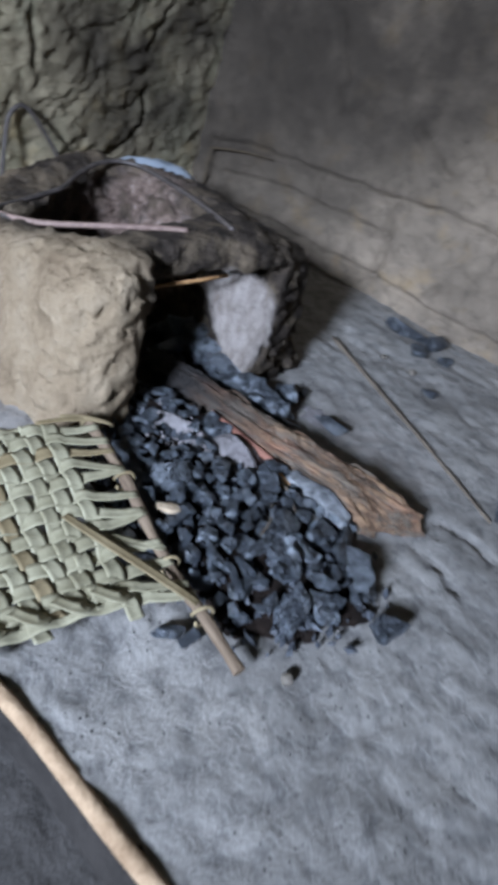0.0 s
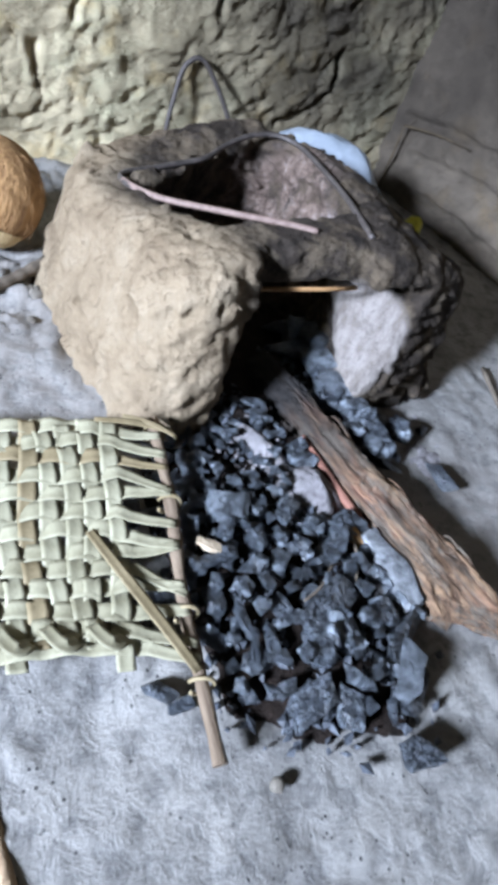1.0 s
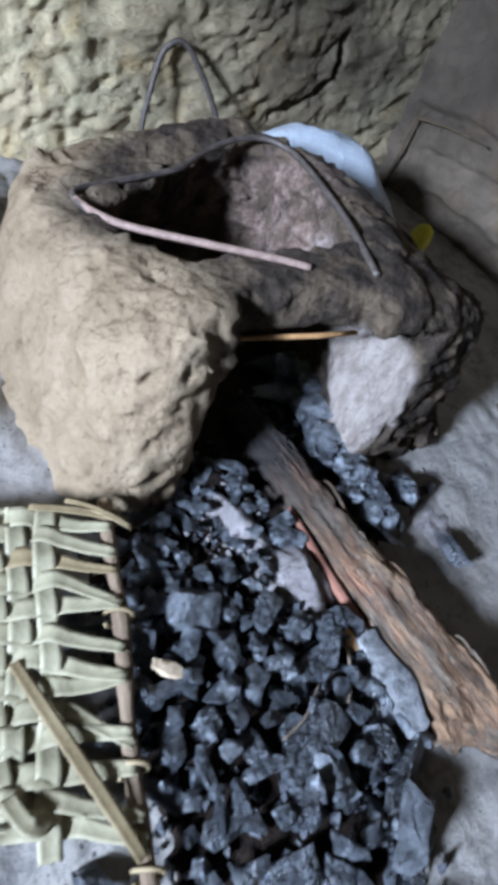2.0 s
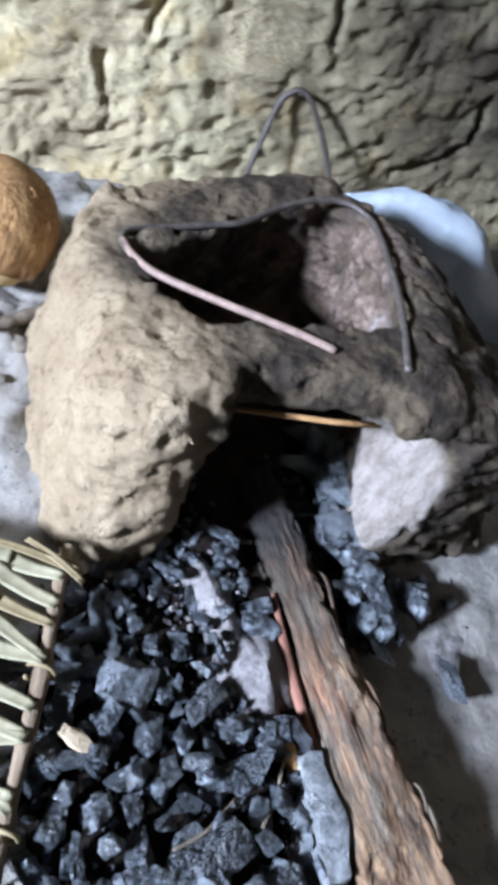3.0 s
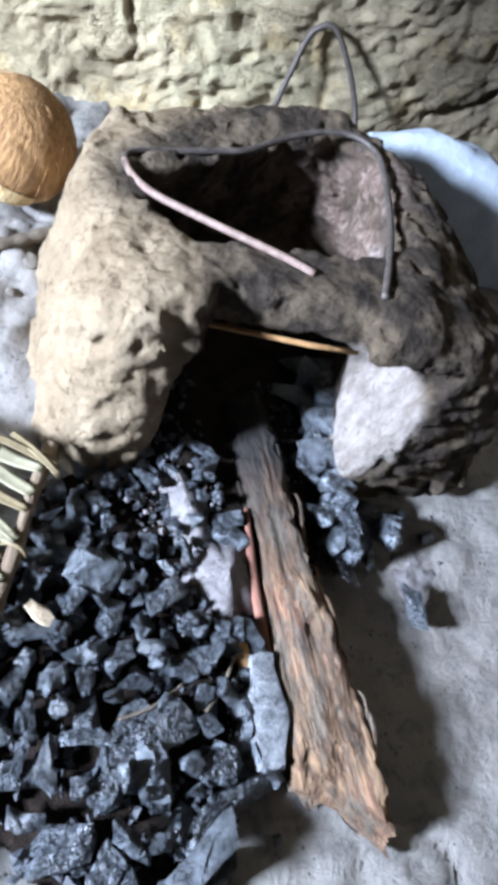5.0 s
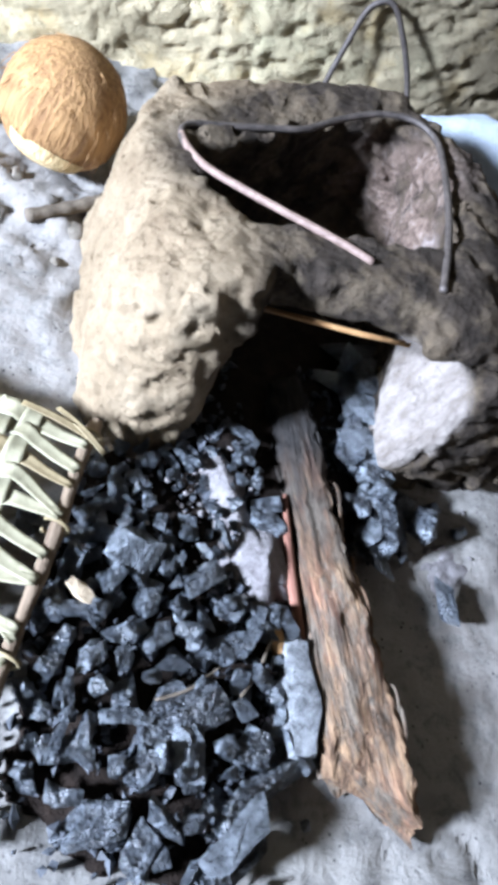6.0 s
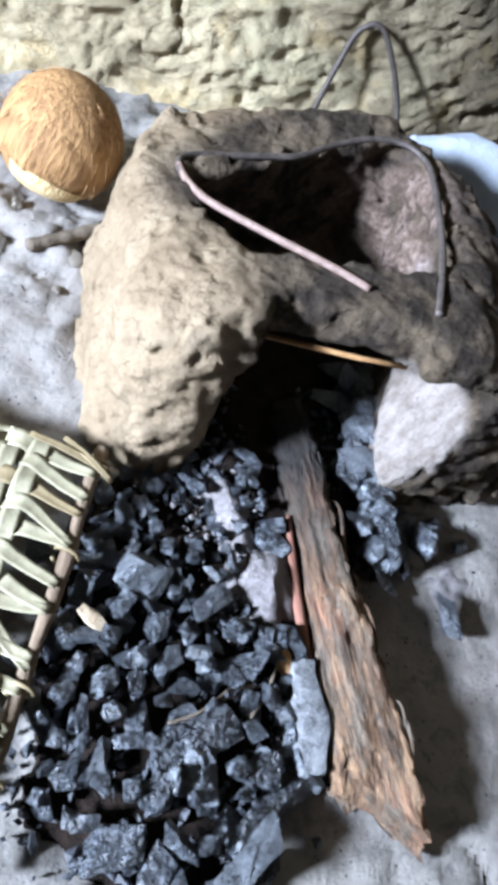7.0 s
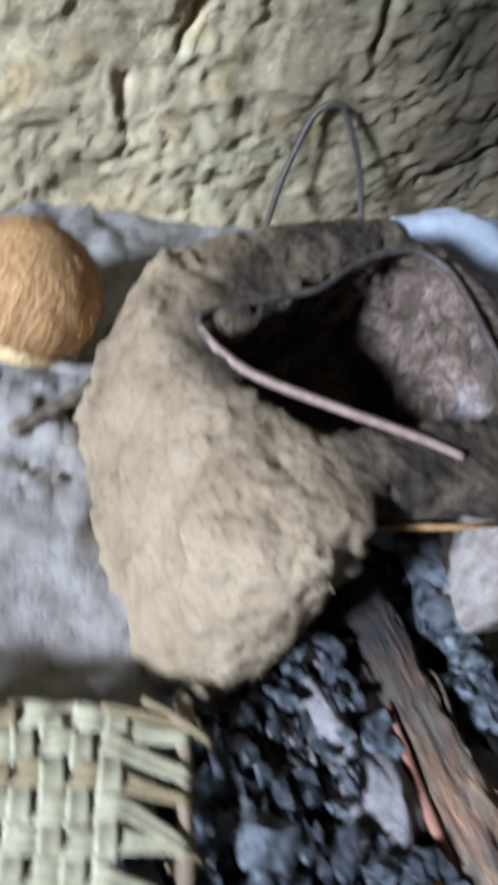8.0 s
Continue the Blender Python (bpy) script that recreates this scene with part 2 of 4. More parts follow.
# ---------------------------------------------------------------- shape helpers
def shade(mesh, angle=None):
    for poly in mesh.polygons:
        poly.use_smooth = True
    if angle is not None:
        mesh.set_sharp_from_angle(angle=radians(angle))


def mesh_of(name, verts, faces, material, smooth=True, angle=None):
    mesh = bpy.data.meshes.new(name)
    mesh.from_pydata([tuple(map(float, v)) for v in verts], [], [tuple(map(int, q)) for q in faces])
    mesh.update()
    if material is not None:
        mesh.materials.append(material)
    if smooth:
        shade(mesh, angle)
    return mesh


def thing(name, label, category, group="", kind="", mesh=None, at=None):
    ob = new(name, mesh)
    if at is not None:
        ob.matrix_world = at
    return tagged(ob, label, category, group, kind)


def part(name, mesh, parent, label="", at=None):
    ob = new(name, mesh)
    ob.parent = parent
    if at is not None:
        ob.matrix_local = at
    if label:
        tagged(ob, label)
    return ob


def lattice(p, scale, seed):
    """Smooth value noise of points p (n, 3), about -1 to 1."""
    q = p * scale + 100.0 + seed * 17.3
    i = np.floor(q).astype(np.int64)
    f = q - i
    f = f * f * (3 - 2 * f)
    out = np.zeros(len(p))
    for dx in (0, 1):
        for dy in (0, 1):
            for dz in (0, 1):
                h = (i[:, 0] + dx) * 374761393 + (i[:, 1] + dy) * 668265263 + (i[:, 2] + dz) * 2147483647 + seed * 974711
                h = ((h ^ (h >> 13)) * 1274126177) & 0x7FFFFFFF
                h = ((h ^ (h >> 16)) % 65536) / 32767.5 - 1.0
                w = np.where(dx, f[:, 0], 1 - f[:, 0]) * np.where(dy, f[:, 1], 1 - f[:, 1]) * np.where(dz, f[:, 2], 1 - f[:, 2])
                out += w * h
    return out


def rough_noise(p, scale, seed, octaves=3, gain=0.5):
    total, size = np.zeros(len(p)), 1.0
    for k in range(octaves):
        total += size * lattice(p, scale * 2.03**k, seed + k)
        size *= gain
    return total


def polygon_distance(x, y, corners):
    """Signed distance to a polygon, negative inside."""
    corners = np.array(corners)
    d, inside = np.full(x.shape, 1e9), np.zeros(x.shape, bool)
    for a, b in zip(corners, np.roll(corners, -1, 0)):
        e, wx, wy = b - a, x - a[0], y - a[1]
        t = np.clip((wx * e[0] + wy * e[1]) / (e @ e), 0, 1)
        d = np.minimum(d, np.hypot(wx - t * e[0], wy - t * e[1]))
        crosses = (a[1] > y) != (b[1] > y)
        inside ^= crosses & (x < a[0] + (y - a[1]) * e[0] / (e[1] if e[1] else 1e-9))
    return np.where(inside, -d, d)


def soft_max(a, b, k):
    h = np.clip(k - np.abs(a - b), 0, None)
    return np.maximum(a, b) + h * h / (4 * k)


def soft_min(a, b, k):
    return -soft_max(-a, -b, k)


def surface(d, low, step):
    """Vertices and quads of the zero surface of the field d."""
    corner = np.array(d.shape) - 1
    total, count = np.zeros((*corner, 3)), np.zeros(tuple(corner))
    for axis in range(3):
        for u in (0, 1):
            for v in (0, 1):
                a = [0, 0, 0]
                others = [k for k in range(3) if k != axis]
                a[others[0]], a[others[1]] = u, v
                b = list(a)
                b[axis] = 1
                da = d[tuple(slice(a[k], a[k] + corner[k]) for k in range(3))]
                db = d[tuple(slice(b[k], b[k] + corner[k]) for k in range(3))]
                hit = (da < 0) != (db < 0)
                t = np.where(hit, da / np.where(hit, da - db, 1), 0)
                for k in range(3):
                    total[..., k] += np.where(hit, t if k == axis else a[k], 0)
                count += hit
    cells = np.argwhere(count > 0)
    index = np.full(tuple(corner), -1)
    index[tuple(cells.T)] = np.arange(len(cells))
    some = tuple(cells.T)
    verts = np.array(low) + step * (cells + total[some] / count[some][:, None])
    faces = []
    for axis in range(3):
        o1, o2 = (axis + 1) % 3, (axis + 2) % 3
        first = [slice(None)] * 3
        second = [slice(None)] * 3
        first[axis], second[axis] = slice(0, -1), slice(1, None)
        change = (d[tuple(first)] < 0) != (d[tuple(second)] < 0)
        at = np.argwhere(change)
        at = at[(at[:, o1] > 0) & (at[:, o2] > 0) & (at[:, o1] < corner[o1]) & (at[:, o2] < corner[o2])]
        ring = []
        for s1, s2 in ((-1, -1), (0, -1), (0, 0), (-1, 0)):
            c = at.copy()
            c[:, o1] += s1
            c[:, o2] += s2
            ring.append(index[tuple(c.T)])
        quads = np.stack(ring, 1)
        start = d[tuple(at.T)] < 0
        quads[~start] = quads[~start][:, ::-1]
        faces.append(quads)
    return verts, np.concatenate(faces)


def tube(points, radius, sides=10, taper=None, ends=True):
    """Verts and faces of a round rod along points; taper: radius factors."""
    pts = [Vector(q) for q in points]
    verts, faces = [], []
    side = None
    for k, q in enumerate(pts):
        way = (pts[min(k + 1, len(pts) - 1)] - pts[max(k - 1, 0)]).normalized()
        if side is None:
            side = way.orthogonal().normalized()
        side = (side - way * side.dot(way)).normalized()
        up = way.cross(side)
        r = radius * (taper[k] if taper else 1)
        for s in range(sides):
            a = 2 * math.pi * s / sides
            verts.append(q + r * (math.cos(a) * side + math.sin(a) * up))
    for k in range(len(pts) - 1):
        for s in range(sides):
            a, b = k * sides + s, k * sides + (s + 1) % sides
            faces.append((a, b, b + sides, a + sides))
    if ends:
        faces.append(tuple(range(sides))[::-1])
        faces.append(tuple(range((len(pts) - 1) * sides, len(pts) * sides)))
    return verts, faces


def smooth_line(points, steps=8):
    """Catmull-Rom line through points."""
    pts = [Vector(q) for q in points]
    pts = [2 * pts[0] - pts[1]] + pts + [2 * pts[-1] - pts[-2]]
    out = []
    for a, b, c, d in zip(pts, pts[1:], pts[2:], pts[3:]):
        for k in range(steps):
            t = k / steps
            out.append(0.5 * (2 * b + (c - a) * t + (2 * a - 5 * b + 4 * c - d) * t * t + (3 * b - a - 3 * c + d) * t**3))
    return out + [pts[-2]]


# ---------------------------------------------------------------- the hut: floor, walls, roof
BACK_AT, BACK_TURN = (0.18, 1.005), math.atan(0.26)      # a point of the back wall and its bearing
RIGHT_AT, RIGHT_TURN = (0.985, 1.214), math.atan2(-0.60, 0.235)


def hearth_edge(y):
    """x of the raised hearth's rim above the lower floor."""
    return 0.210 + 0.21 * (0.281 - y)


def build_floor():
    fine = lambda a, b, s: np.arange(a, b, s)
    xs = np.r_[fine(-2.0, 0.05, 0.12), fine(0.05, 1.3, 0.007), fine(1.3, 2.01, 0.12)]
    ys = np.r_[fine(-2.3, -0.05, 0.12), fine(-0.05, 1.22, 0.007), fine(1.22, 1.8, 0.12)]
    gx, gy = np.meshgrid(xs, ys, indexing="ij")
    p = np.stack([gx.ravel(), gy.ravel(), 0 * gx.ravel()], 1)
    z = 0.0035 * rough_noise(p, 14, 3) + 0.0022 * rough_noise(p, 60, 8, 3, 0.6)
    # clods and rubble towards the wall beside the stove
    rubble = np.clip((p[:, 1] - 0.54) / 0.16, 0, 1) * np.clip((0.42 - p[:, 0]) / 0.1, 0, 1)
    z += rubble * (0.009 * rough_noise(p, 40, 21, 3, 0.65) + 0.003)
    # trodden scratches running along the front
    away = p[:, 0] - hearth_edge(p[:, 1])
    for line in ([(0.695, 0.300), (0.735, 0.285), (0.752, 0.25), (0.745, 0.16)], [(0.662, 0.285), (0.670, 0.25), (0.655, 0.19)], [(0.34, 0.13), (0.40, 0.145), (0.47, 0.14)]):
        z -= groove(p[:, 0] + 0.004 * lattice(p, 60, 5), p[:, 1], line, 0.0035, 0.006)
    n, m = len(xs), len(ys)
    i = np.arange(n * m).reshape(n, m)
    faces = np.stack([i[:-1, :-1], i[1:, :-1], i[1:, 1:], i[:-1, 1:]], -1).reshape(-1, 4)
    lower = (away[faces] < 0.004).all(1)
    used = np.unique(faces[lower])
    remap = np.full(n * m, -1)
    remap[used] = np.arange(len(used))
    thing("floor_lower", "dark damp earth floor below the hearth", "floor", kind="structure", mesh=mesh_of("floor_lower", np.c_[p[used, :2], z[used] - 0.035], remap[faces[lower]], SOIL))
    faces = faces[~lower]
    return thing("floor", "grey trodden clay floor dusted with ash", "floor", kind="structure", mesh=mesh_of("floor", np.c_[p[:, :2], z], faces, FLOOR))


def wall_sheet(name, label, at, turn, us, vs, relief, material, depth=0.25, flip=1):
    """A thick wall with a modelled face: us along it, vs up; relief(u, v) is how far the face stands proud."""
    gu, gv = np.meshgrid(us, vs, indexing="ij")
    r = relief(gu.ravel(), gv.ravel())
    along, out = np.array([math.cos(turn), math.sin(turn)]), np.array([math.sin(turn), -math.cos(turn)]) * flip
    xy = np.array(at) + gu.ravel()[:, None] * along + r[:, None] * out
    front = np.c_[xy, gv.ravel()]
    n, m = len(us), len(vs)
    i = np.arange(n * m).reshape(n, m)
    faces = np.stack([i[:-1, :-1], i[1:, :-1], i[1:, 1:], i[:-1, 1:]], -1).reshape(-1, 4)
    rim = np.r_[i[:, 0], i[-1, 1:], i[-2::-1, -1], i[0, -2:0:-1]]
    back = front[rim].copy()
    back[:, :2] -= (depth + r[rim])[:, None] * out
    b = np.arange(len(rim)) + n * m
    sides = np.stack([rim, np.roll(rim, -1), np.roll(b, -1), b], 1)[:, ::-1]
    every = [tuple(q) for q in (faces if flip > 0 else faces[:, ::-1])] + [tuple(q) for q in sides] + [tuple(b[::-1])]
    return thing(name, label, "wall", kind="structure", mesh=mesh_of(name, np.r_[front, back], every, material))


def groove(u, v, line, width, depth):
    """A crack along a line of points, deepest in its middle."""
    d = np.full(len(u), 9.0)
    for (au, av), (bu, bv) in zip(line, line[1:]):
        e = np.array([bu - au, bv - av])
        t = np.clip(((u - au) * e[0] + (v - av) * e[1]) / (e @ e), 0, 1)
        d = np.minimum(d, np.hypot(u - au - t * e[0], v - av - t * e[1]))
    return depth * np.exp(-((d / width) ** 2))


def back_relief(u, v):
    p = np.stack([u, v, 0 * u], 1)
    q = np.stack([u + 0.03 * lattice(p, 16, 4), v * 1.6 + 0.03 * lattice(p, 16, 5), 0 * u], 1)
    r = 0.007 * rough_noise(p, 7, 31, 2) + 0.0044 * rough_noise(q, 34, 33, 3, 0.65) + 0.0022 * rough_noise(q, 105, 35, 2)
    flakes = np.abs(lattice(q, 40, 37))
    r += 0.005 * np.clip(flakes - 0.25, 0, 0.3)
    r += 0.014 * np.exp(-np.clip(v, 0, 9) / 0.03)
    wobble = np.stack([u + 0.006 * lattice(p, 70, 41), v + 0.006 * lattice(p, 70, 43)])
    for line, width, depth in BACK_CRACKS:
        r -= groove(wobble[0], wobble[1], line, width, depth)
    return r


def right_relief(u, v):
    p = np.stack([u, v, 0 * u], 1)
    r = 0.007 * rough_noise(p, 6, 51, 2) + 0.0045 * rough_noise(p, 30, 53, 3, 0.6) + 0.0012 * rough_noise(p, 120, 55, 2)
    wobble = np.stack([u + 0.004 * lattice(p, 40, 57), v + 0.004 * lattice(p, 40, 59)])
    for line, width, depth in RIGHT_JOINTS:
        r -= groove(wobble[0], wobble[1], line, width, depth)
    return r


BACK_CRACKS = [
    ([(0.141, 0.151), (0.155, 0.143), (0.155, 0.119), (0.171, 0.092), (0.166, 0.070), (0.150, 0.051)], 0.0032, 0.006),
    ([(0.148, 0.148), (0.156, 0.128)], 0.0080, 0.005),
    ([(0.212, 0.245), (0.197, 0.197), (0.194, 0.186)], 0.004, 0.013),
    ([(0.384, 0.294), (0.390, 0.262), (0.402, 0.223)], 0.004, 0.012),
    ([(0.651, 0.202), (0.661, 0.165), (0.655, 0.134), (0.632, 0.109), (0.567, 0.086)], 0.005, 0.016),
    ([(0.672, 0.345), (0.652, 0.300), (0.634, 0.269)], 0.005, 0.013),
]
RIGHT_JOINTS = [
    ([(0.03, 0.132), (0.137, 0.158), (0.263, 0.165), (0.423, 0.181), (0.52, 0.197), (0.75, 0.20)], 0.0062, 0.016),
    ([(0.074, 0.083), (0.187, 0.108), (0.277, 0.112), (0.437, 0.114)], 0.0062, 0.014),
    ([(0.112, 0.031), (0.221, 0.037), (0.304, 0.033), (0.404, 0.037), (0.533, 0.029), (0.74, 0.03)], 0.0062, 0.016),
    ([(0.264, 0.162), (0.277, 0.112)], 0.0052, 0.012),
    ([(0.424, 0.178), (0.442, 0.060), (0.443, 0.035)], 0.0052, 0.012),
    ([(0.032, 0.130), (0.047, 0.047)], 0.0052, 0.012),
    ([(0.205, 0.412), (0.252, 0.323)], 0.006, 0.012),
    ([(0.41, 0.30), (0.50, 0.25)], 0.0062, 0.012),
]


def build_hut():
    build_floor()
    coarse = np.r_[np.arange(-2.2, -0.12, 0.13), np.arange(-0.12, 0.92, 0.0045)]
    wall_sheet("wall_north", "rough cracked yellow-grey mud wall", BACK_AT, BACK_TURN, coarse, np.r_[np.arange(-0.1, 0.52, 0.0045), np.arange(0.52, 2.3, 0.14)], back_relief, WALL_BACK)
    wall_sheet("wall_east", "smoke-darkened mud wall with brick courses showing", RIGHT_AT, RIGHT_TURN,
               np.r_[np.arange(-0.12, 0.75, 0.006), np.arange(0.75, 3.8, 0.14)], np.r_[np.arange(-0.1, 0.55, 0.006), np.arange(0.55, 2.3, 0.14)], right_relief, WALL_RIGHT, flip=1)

    def box(verts, x0, x1, y0, y1, z0, z1, faces):
        k = len(verts)
        verts += [(x, y, z) for z in (z0, z1) for x, y in ((x0, y0), (x1, y0), (x1, y1), (x0, y1))]
        faces += [tuple(k + a for a in q) for q in ((3, 2, 1, 0), (4, 5, 6, 7), (0, 1, 5, 4), (1, 2, 6, 5), (2, 3, 7, 6), (3, 0, 4, 7))]

    # unseen, added to contain light: west wall with window, south wall with doorway, roof
    for name, label, blocks in (
        ("wall_west", "added unseen wall with an opening for the window light", [(-1.95, -1.70, -2.35, -0.85, -0.1, 2.3), (-1.95, -1.70, 0.0, 1.0, -0.1, 2.3), (-1.95, -1.70, -0.85, 0.0, -0.1, 0.70), (-1.95, -1.70, -0.85, 0.0, 1.32, 2.3)]),
        ("wall_south", "added unseen wall with a doorway opening, closing in the light", [(-1.70, -0.1, -2.35, -2.1, -0.1, 2.3), (0.8, 2.4, -2.35, -2.1, -0.1, 2.3), (-0.1, 0.8, -2.35, -2.1, 2.05, 2.3)]),
        ("ceiling", "added unseen dark roof that keeps out the sky light", [(-2.0, 2.45, -2.4, 2.0, 2.3, 2.4)]),
    ):
        verts, faces = [], []
        for b in blocks:
            box(verts, *b, faces)
        thing(name, label, "ceiling" if name == "ceiling" else "wall", kind="structure", mesh=mesh_of(name, verts, faces, DARK_BROWN if name == "ceiling" else WALL_DARK, smooth=False))
    # worn clay lip along the raised hearth
    line = [(hearth_edge(y) - 0.003 + 0.003 * math.sin(31 * y), y, -0.0012 + 0.002 * math.sin(47 * y)) for y in np.arange(-0.6, 1.0, 0.02)]
    verts, faces = tube(line, 0.0068, 10)
    side_v, side_f = [], []
    for x, y, z in line:
        side_v += [Vector((x - 0.004, y, z)), Vector((x - 0.010, y, -0.055)), Vector((x + 0.02, y, -0.055)), Vector((x + 0.02, y, z - 0.006))]
    for i in range(len(line) - 1):
        a = 4 * i
        side_f += [(a, a + 1, a + 5, a + 4), (a + 1, a + 2, a + 6, a + 5), (a + 2, a + 3, a + 7, a + 6)]
    thing("hearth_side", "earth face below the hearth rim with shade in its colour", "rim", kind="structure", mesh=mesh_of("hearth_side", side_v, side_f, SIDE, smooth=False))
    thing("hearth_rim", "cream clay rim along the raised hearth", "rim", kind="structure", mesh=mesh_of("hearth_rim", verts, faces, RIM))


build_hut()


# ---------------------------------------------------------------- the mud stove
OUTLINE = [(0.324, 0.74), (0.328, 0.80), (0.343, 0.848), (0.40, 0.884), (0.45, 0.910), (0.522, 0.930), (0.58, 0.922), (0.625, 0.885), (0.665, 0.832), (0.706, 0.76), (0.756, 0.69), (0.785, 0.645), (0.76, 0.610), (0.715, 0.590), (0.662, 0.574), (0.50, 0.552), (0.460, 0.548), (0.437, 0.536), (0.407, 0.527), (0.378, 0.542), (0.362, 0.563), (0.341, 0.65)]
POT_HOLE = [(0.385, 0.722), (0.388, 0.746), (0.445, 0.790), (0.51, 0.846), (0.565, 0.866), (0.604, 0.842), (0.612, 0.70), (0.590, 0.672), (0.528, 0.662), (0.438, 0.650), (0.400, 0.69)]
CHEEK_AT, CHEEK_WAY = Vector((0.602, 0.567, 0.0)), Vector((-0.64, -0.65, 0.41)).normalized()     # plane of the cheek's burnt face


def stove_top(x, y):
    """Height of the stove's top, which climbs towards the cheek and sinks towards the back."""
    fall = 0.15 - 0.08 * np.clip((x - 0.42) / 0.15, 0, 1)
    crown = 0.012 * np.exp(-(((x - 0.50) / 0.075) ** 2)) * np.clip((y - 0.82) / 0.06, 0, 1)
    return crown + np.minimum(0.174 + 0.16 * (x - 0.44) - fall * (y - 0.65), 0.202 - 0.30 * np.clip(x - 0.63, 0, 1))


def build_stove():
    step = 0.0036
    low, high = np.array([0.27, 0.48, -0.02]), np.array([0.84, 0.98, 0.24])
    axes = [np.arange(a, b, step) for a, b in zip(low, high)]
    x, y, z = np.meshgrid(*axes, indexing="ij")
    shape = x.shape
    x, y, z = x.ravel(), y.ravel(), z.ravel()
    p = np.stack([x, y, z], 1)
    big = rough_noise(p, 13, 61, 2)
    outer = polygon_distance(x, y, OUTLINE) - 0.001 + (z - 0.05) * 0.15 + 0.005 * big
    # a crisp shoulder with a small peak at the back, rounder towards the fire
    peak = 0.015 * np.exp(-((x - 0.348) ** 2 + (y - 0.833) ** 2) / 0.012**2)
    shoulder = 0.040 - 0.028 * np.clip((y - 0.62) / 0.15, 0, 1) * np.clip((0.46 - x) / 0.06, 0, 1)
    body = soft_max(outer, z - stove_top(x, y) - peak, shoulder)
    hole = polygon_distance(x, y, POT_HOLE) + 0.006 - 0.10 * np.clip(z - 0.15, 0, 1)
    cavity = soft_max(hole - 0.012 * np.clip((0.15 - z) / 0.1, 0, 1), 0.012 - z, 0.02)
    # fire mouth: arched where it meets the pillar, open in front, roofed by the bridge further in
    left = 0.455 + 0.02 * z + 0.008 * np.clip((z - 0.100) / 0.05, 0, 1.2) ** 2 - x
    inner = x - (0.622 - 0.18 * z)
    face = -((x - CHEEK_AT.x) * CHEEK_WAY.x + (y - CHEEK_AT.y) * CHEEK_WAY.y + (z - CHEEK_AT.z) * CHEEK_WAY.z)
    chips = 0.002 * lattice(p, 60, 75)
    wide = np.minimum(inner, np.maximum(face + chips, 0.57 - x))
    deep = y - 0.72
    recess = soft_max(soft_max(soft_max(left, inner, 0.02), deep, 0.02), y - 0.602, 0.02)
    tunnel = soft_max(soft_max(soft_max(left, wide, 0.010), deep, 0.02), z - 0.142 - 0.13 * np.clip(x - 0.47, 0, 0.12) - 0.012 * np.clip((x - 0.585) / 0.05, 0, 1), 0.010)
    d = soft_max(body, -cavity, 0.016)
    d = soft_max(d, -recess, 0.018)
    d = soft_max(d, -tunnel, 0.009)
    pits = np.clip(lattice(p, 85, 71) - 0.42, 0, 1)
    calm = 1 - 0.7 * np.clip(1 - np.abs(y - 0.625) / 0.05, 0, 1) * np.clip(1 - np.abs(x - 0.55) / 0.12, 0, 1) ** 0.5
    calm *= 1 - 0.92 * np.clip((face + 0.012) / 0.008, 0, 1) * np.clip((0.012 - face) / 0.008, 0, 1) * (x > 0.585) * (z < 0.14)
    crust = np.clip(np.abs(lattice(p, 48, 77)) - 0.12, 0, 0.35)
    # broken stony cheek and the crumbled inside of the pot hole
    stony = np.clip((x - 0.655) / 0.03, 0, 1) * np.clip((0.17 - z) / 0.05, 0, 1)
    lining = np.clip(1 - np.abs(hole) / 0.03, 0, 1) * np.clip((x - 0.50) / 0.04, 0, 1) * np.clip((stove_top(x, y) - 0.012 - z) / 0.02, 0, 1)
    ledge = np.abs(lattice(np.stack([x, y, z * 1.8], 1), 34, 79))
    d += (stony * 0.016 + lining * 0.016) * (0.4 - ledge)
    d += calm * (0.0026 * rough_noise(p, 34, 63, 3, 0.62) + 0.010 * pits - 0.002 * crust + 0.0030 * rough_noise(p, 95, 67, 2))
    verts, faces = surface(d.reshape(shape), low, step)
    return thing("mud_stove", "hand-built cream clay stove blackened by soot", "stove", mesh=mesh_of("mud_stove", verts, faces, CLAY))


stove = build_stove()


def rod(name, label, category, points, radius, material, steps=8, sides=10):
    verts, faces = tube(smooth_line(points, steps), radius, sides)
    return thing(name, label, category, mesh=mesh_of(name, verts, faces, material))


# iron pot ring: a bent rod laid round the pot hole
ring = thing("pot_ring", "bent iron rod resting round the pot hole", "pot stand")
RING = [(0.534, 0.630), (0.505, 0.646), (0.449, 0.673), (0.404, 0.699), (0.384, 0.722), (0.3745, 0.744), (0.376, 0.758), (0.387, 0.768), (0.412, 0.778), (0.446, 0.790), (0.476, 0.801), (0.507, 0.828), (0.541, 0.846), (0.572, 0.848), (0.593, 0.830), (0.599, 0.790), (0.599, 0.716), (0.594, 0.660), (0.588, 0.618)]
line = [(x, y, float(stove_top(x, y)) + 0.001) for x, y in RING]
verts, faces = tube(smooth_line(line, 8), 0.0031, 10)
part("rod", mesh_of("rod", verts, faces, IRON), ring)
verts, faces = tube(smooth_line([(x, y, z + 0.0002) for x, y, z in line[:6]], 8), 0.0033, 10)
part("burnt_end", mesh_of("burnt_end", verts, faces, IRON_PALE), ring, "burnt pale end of the rod")

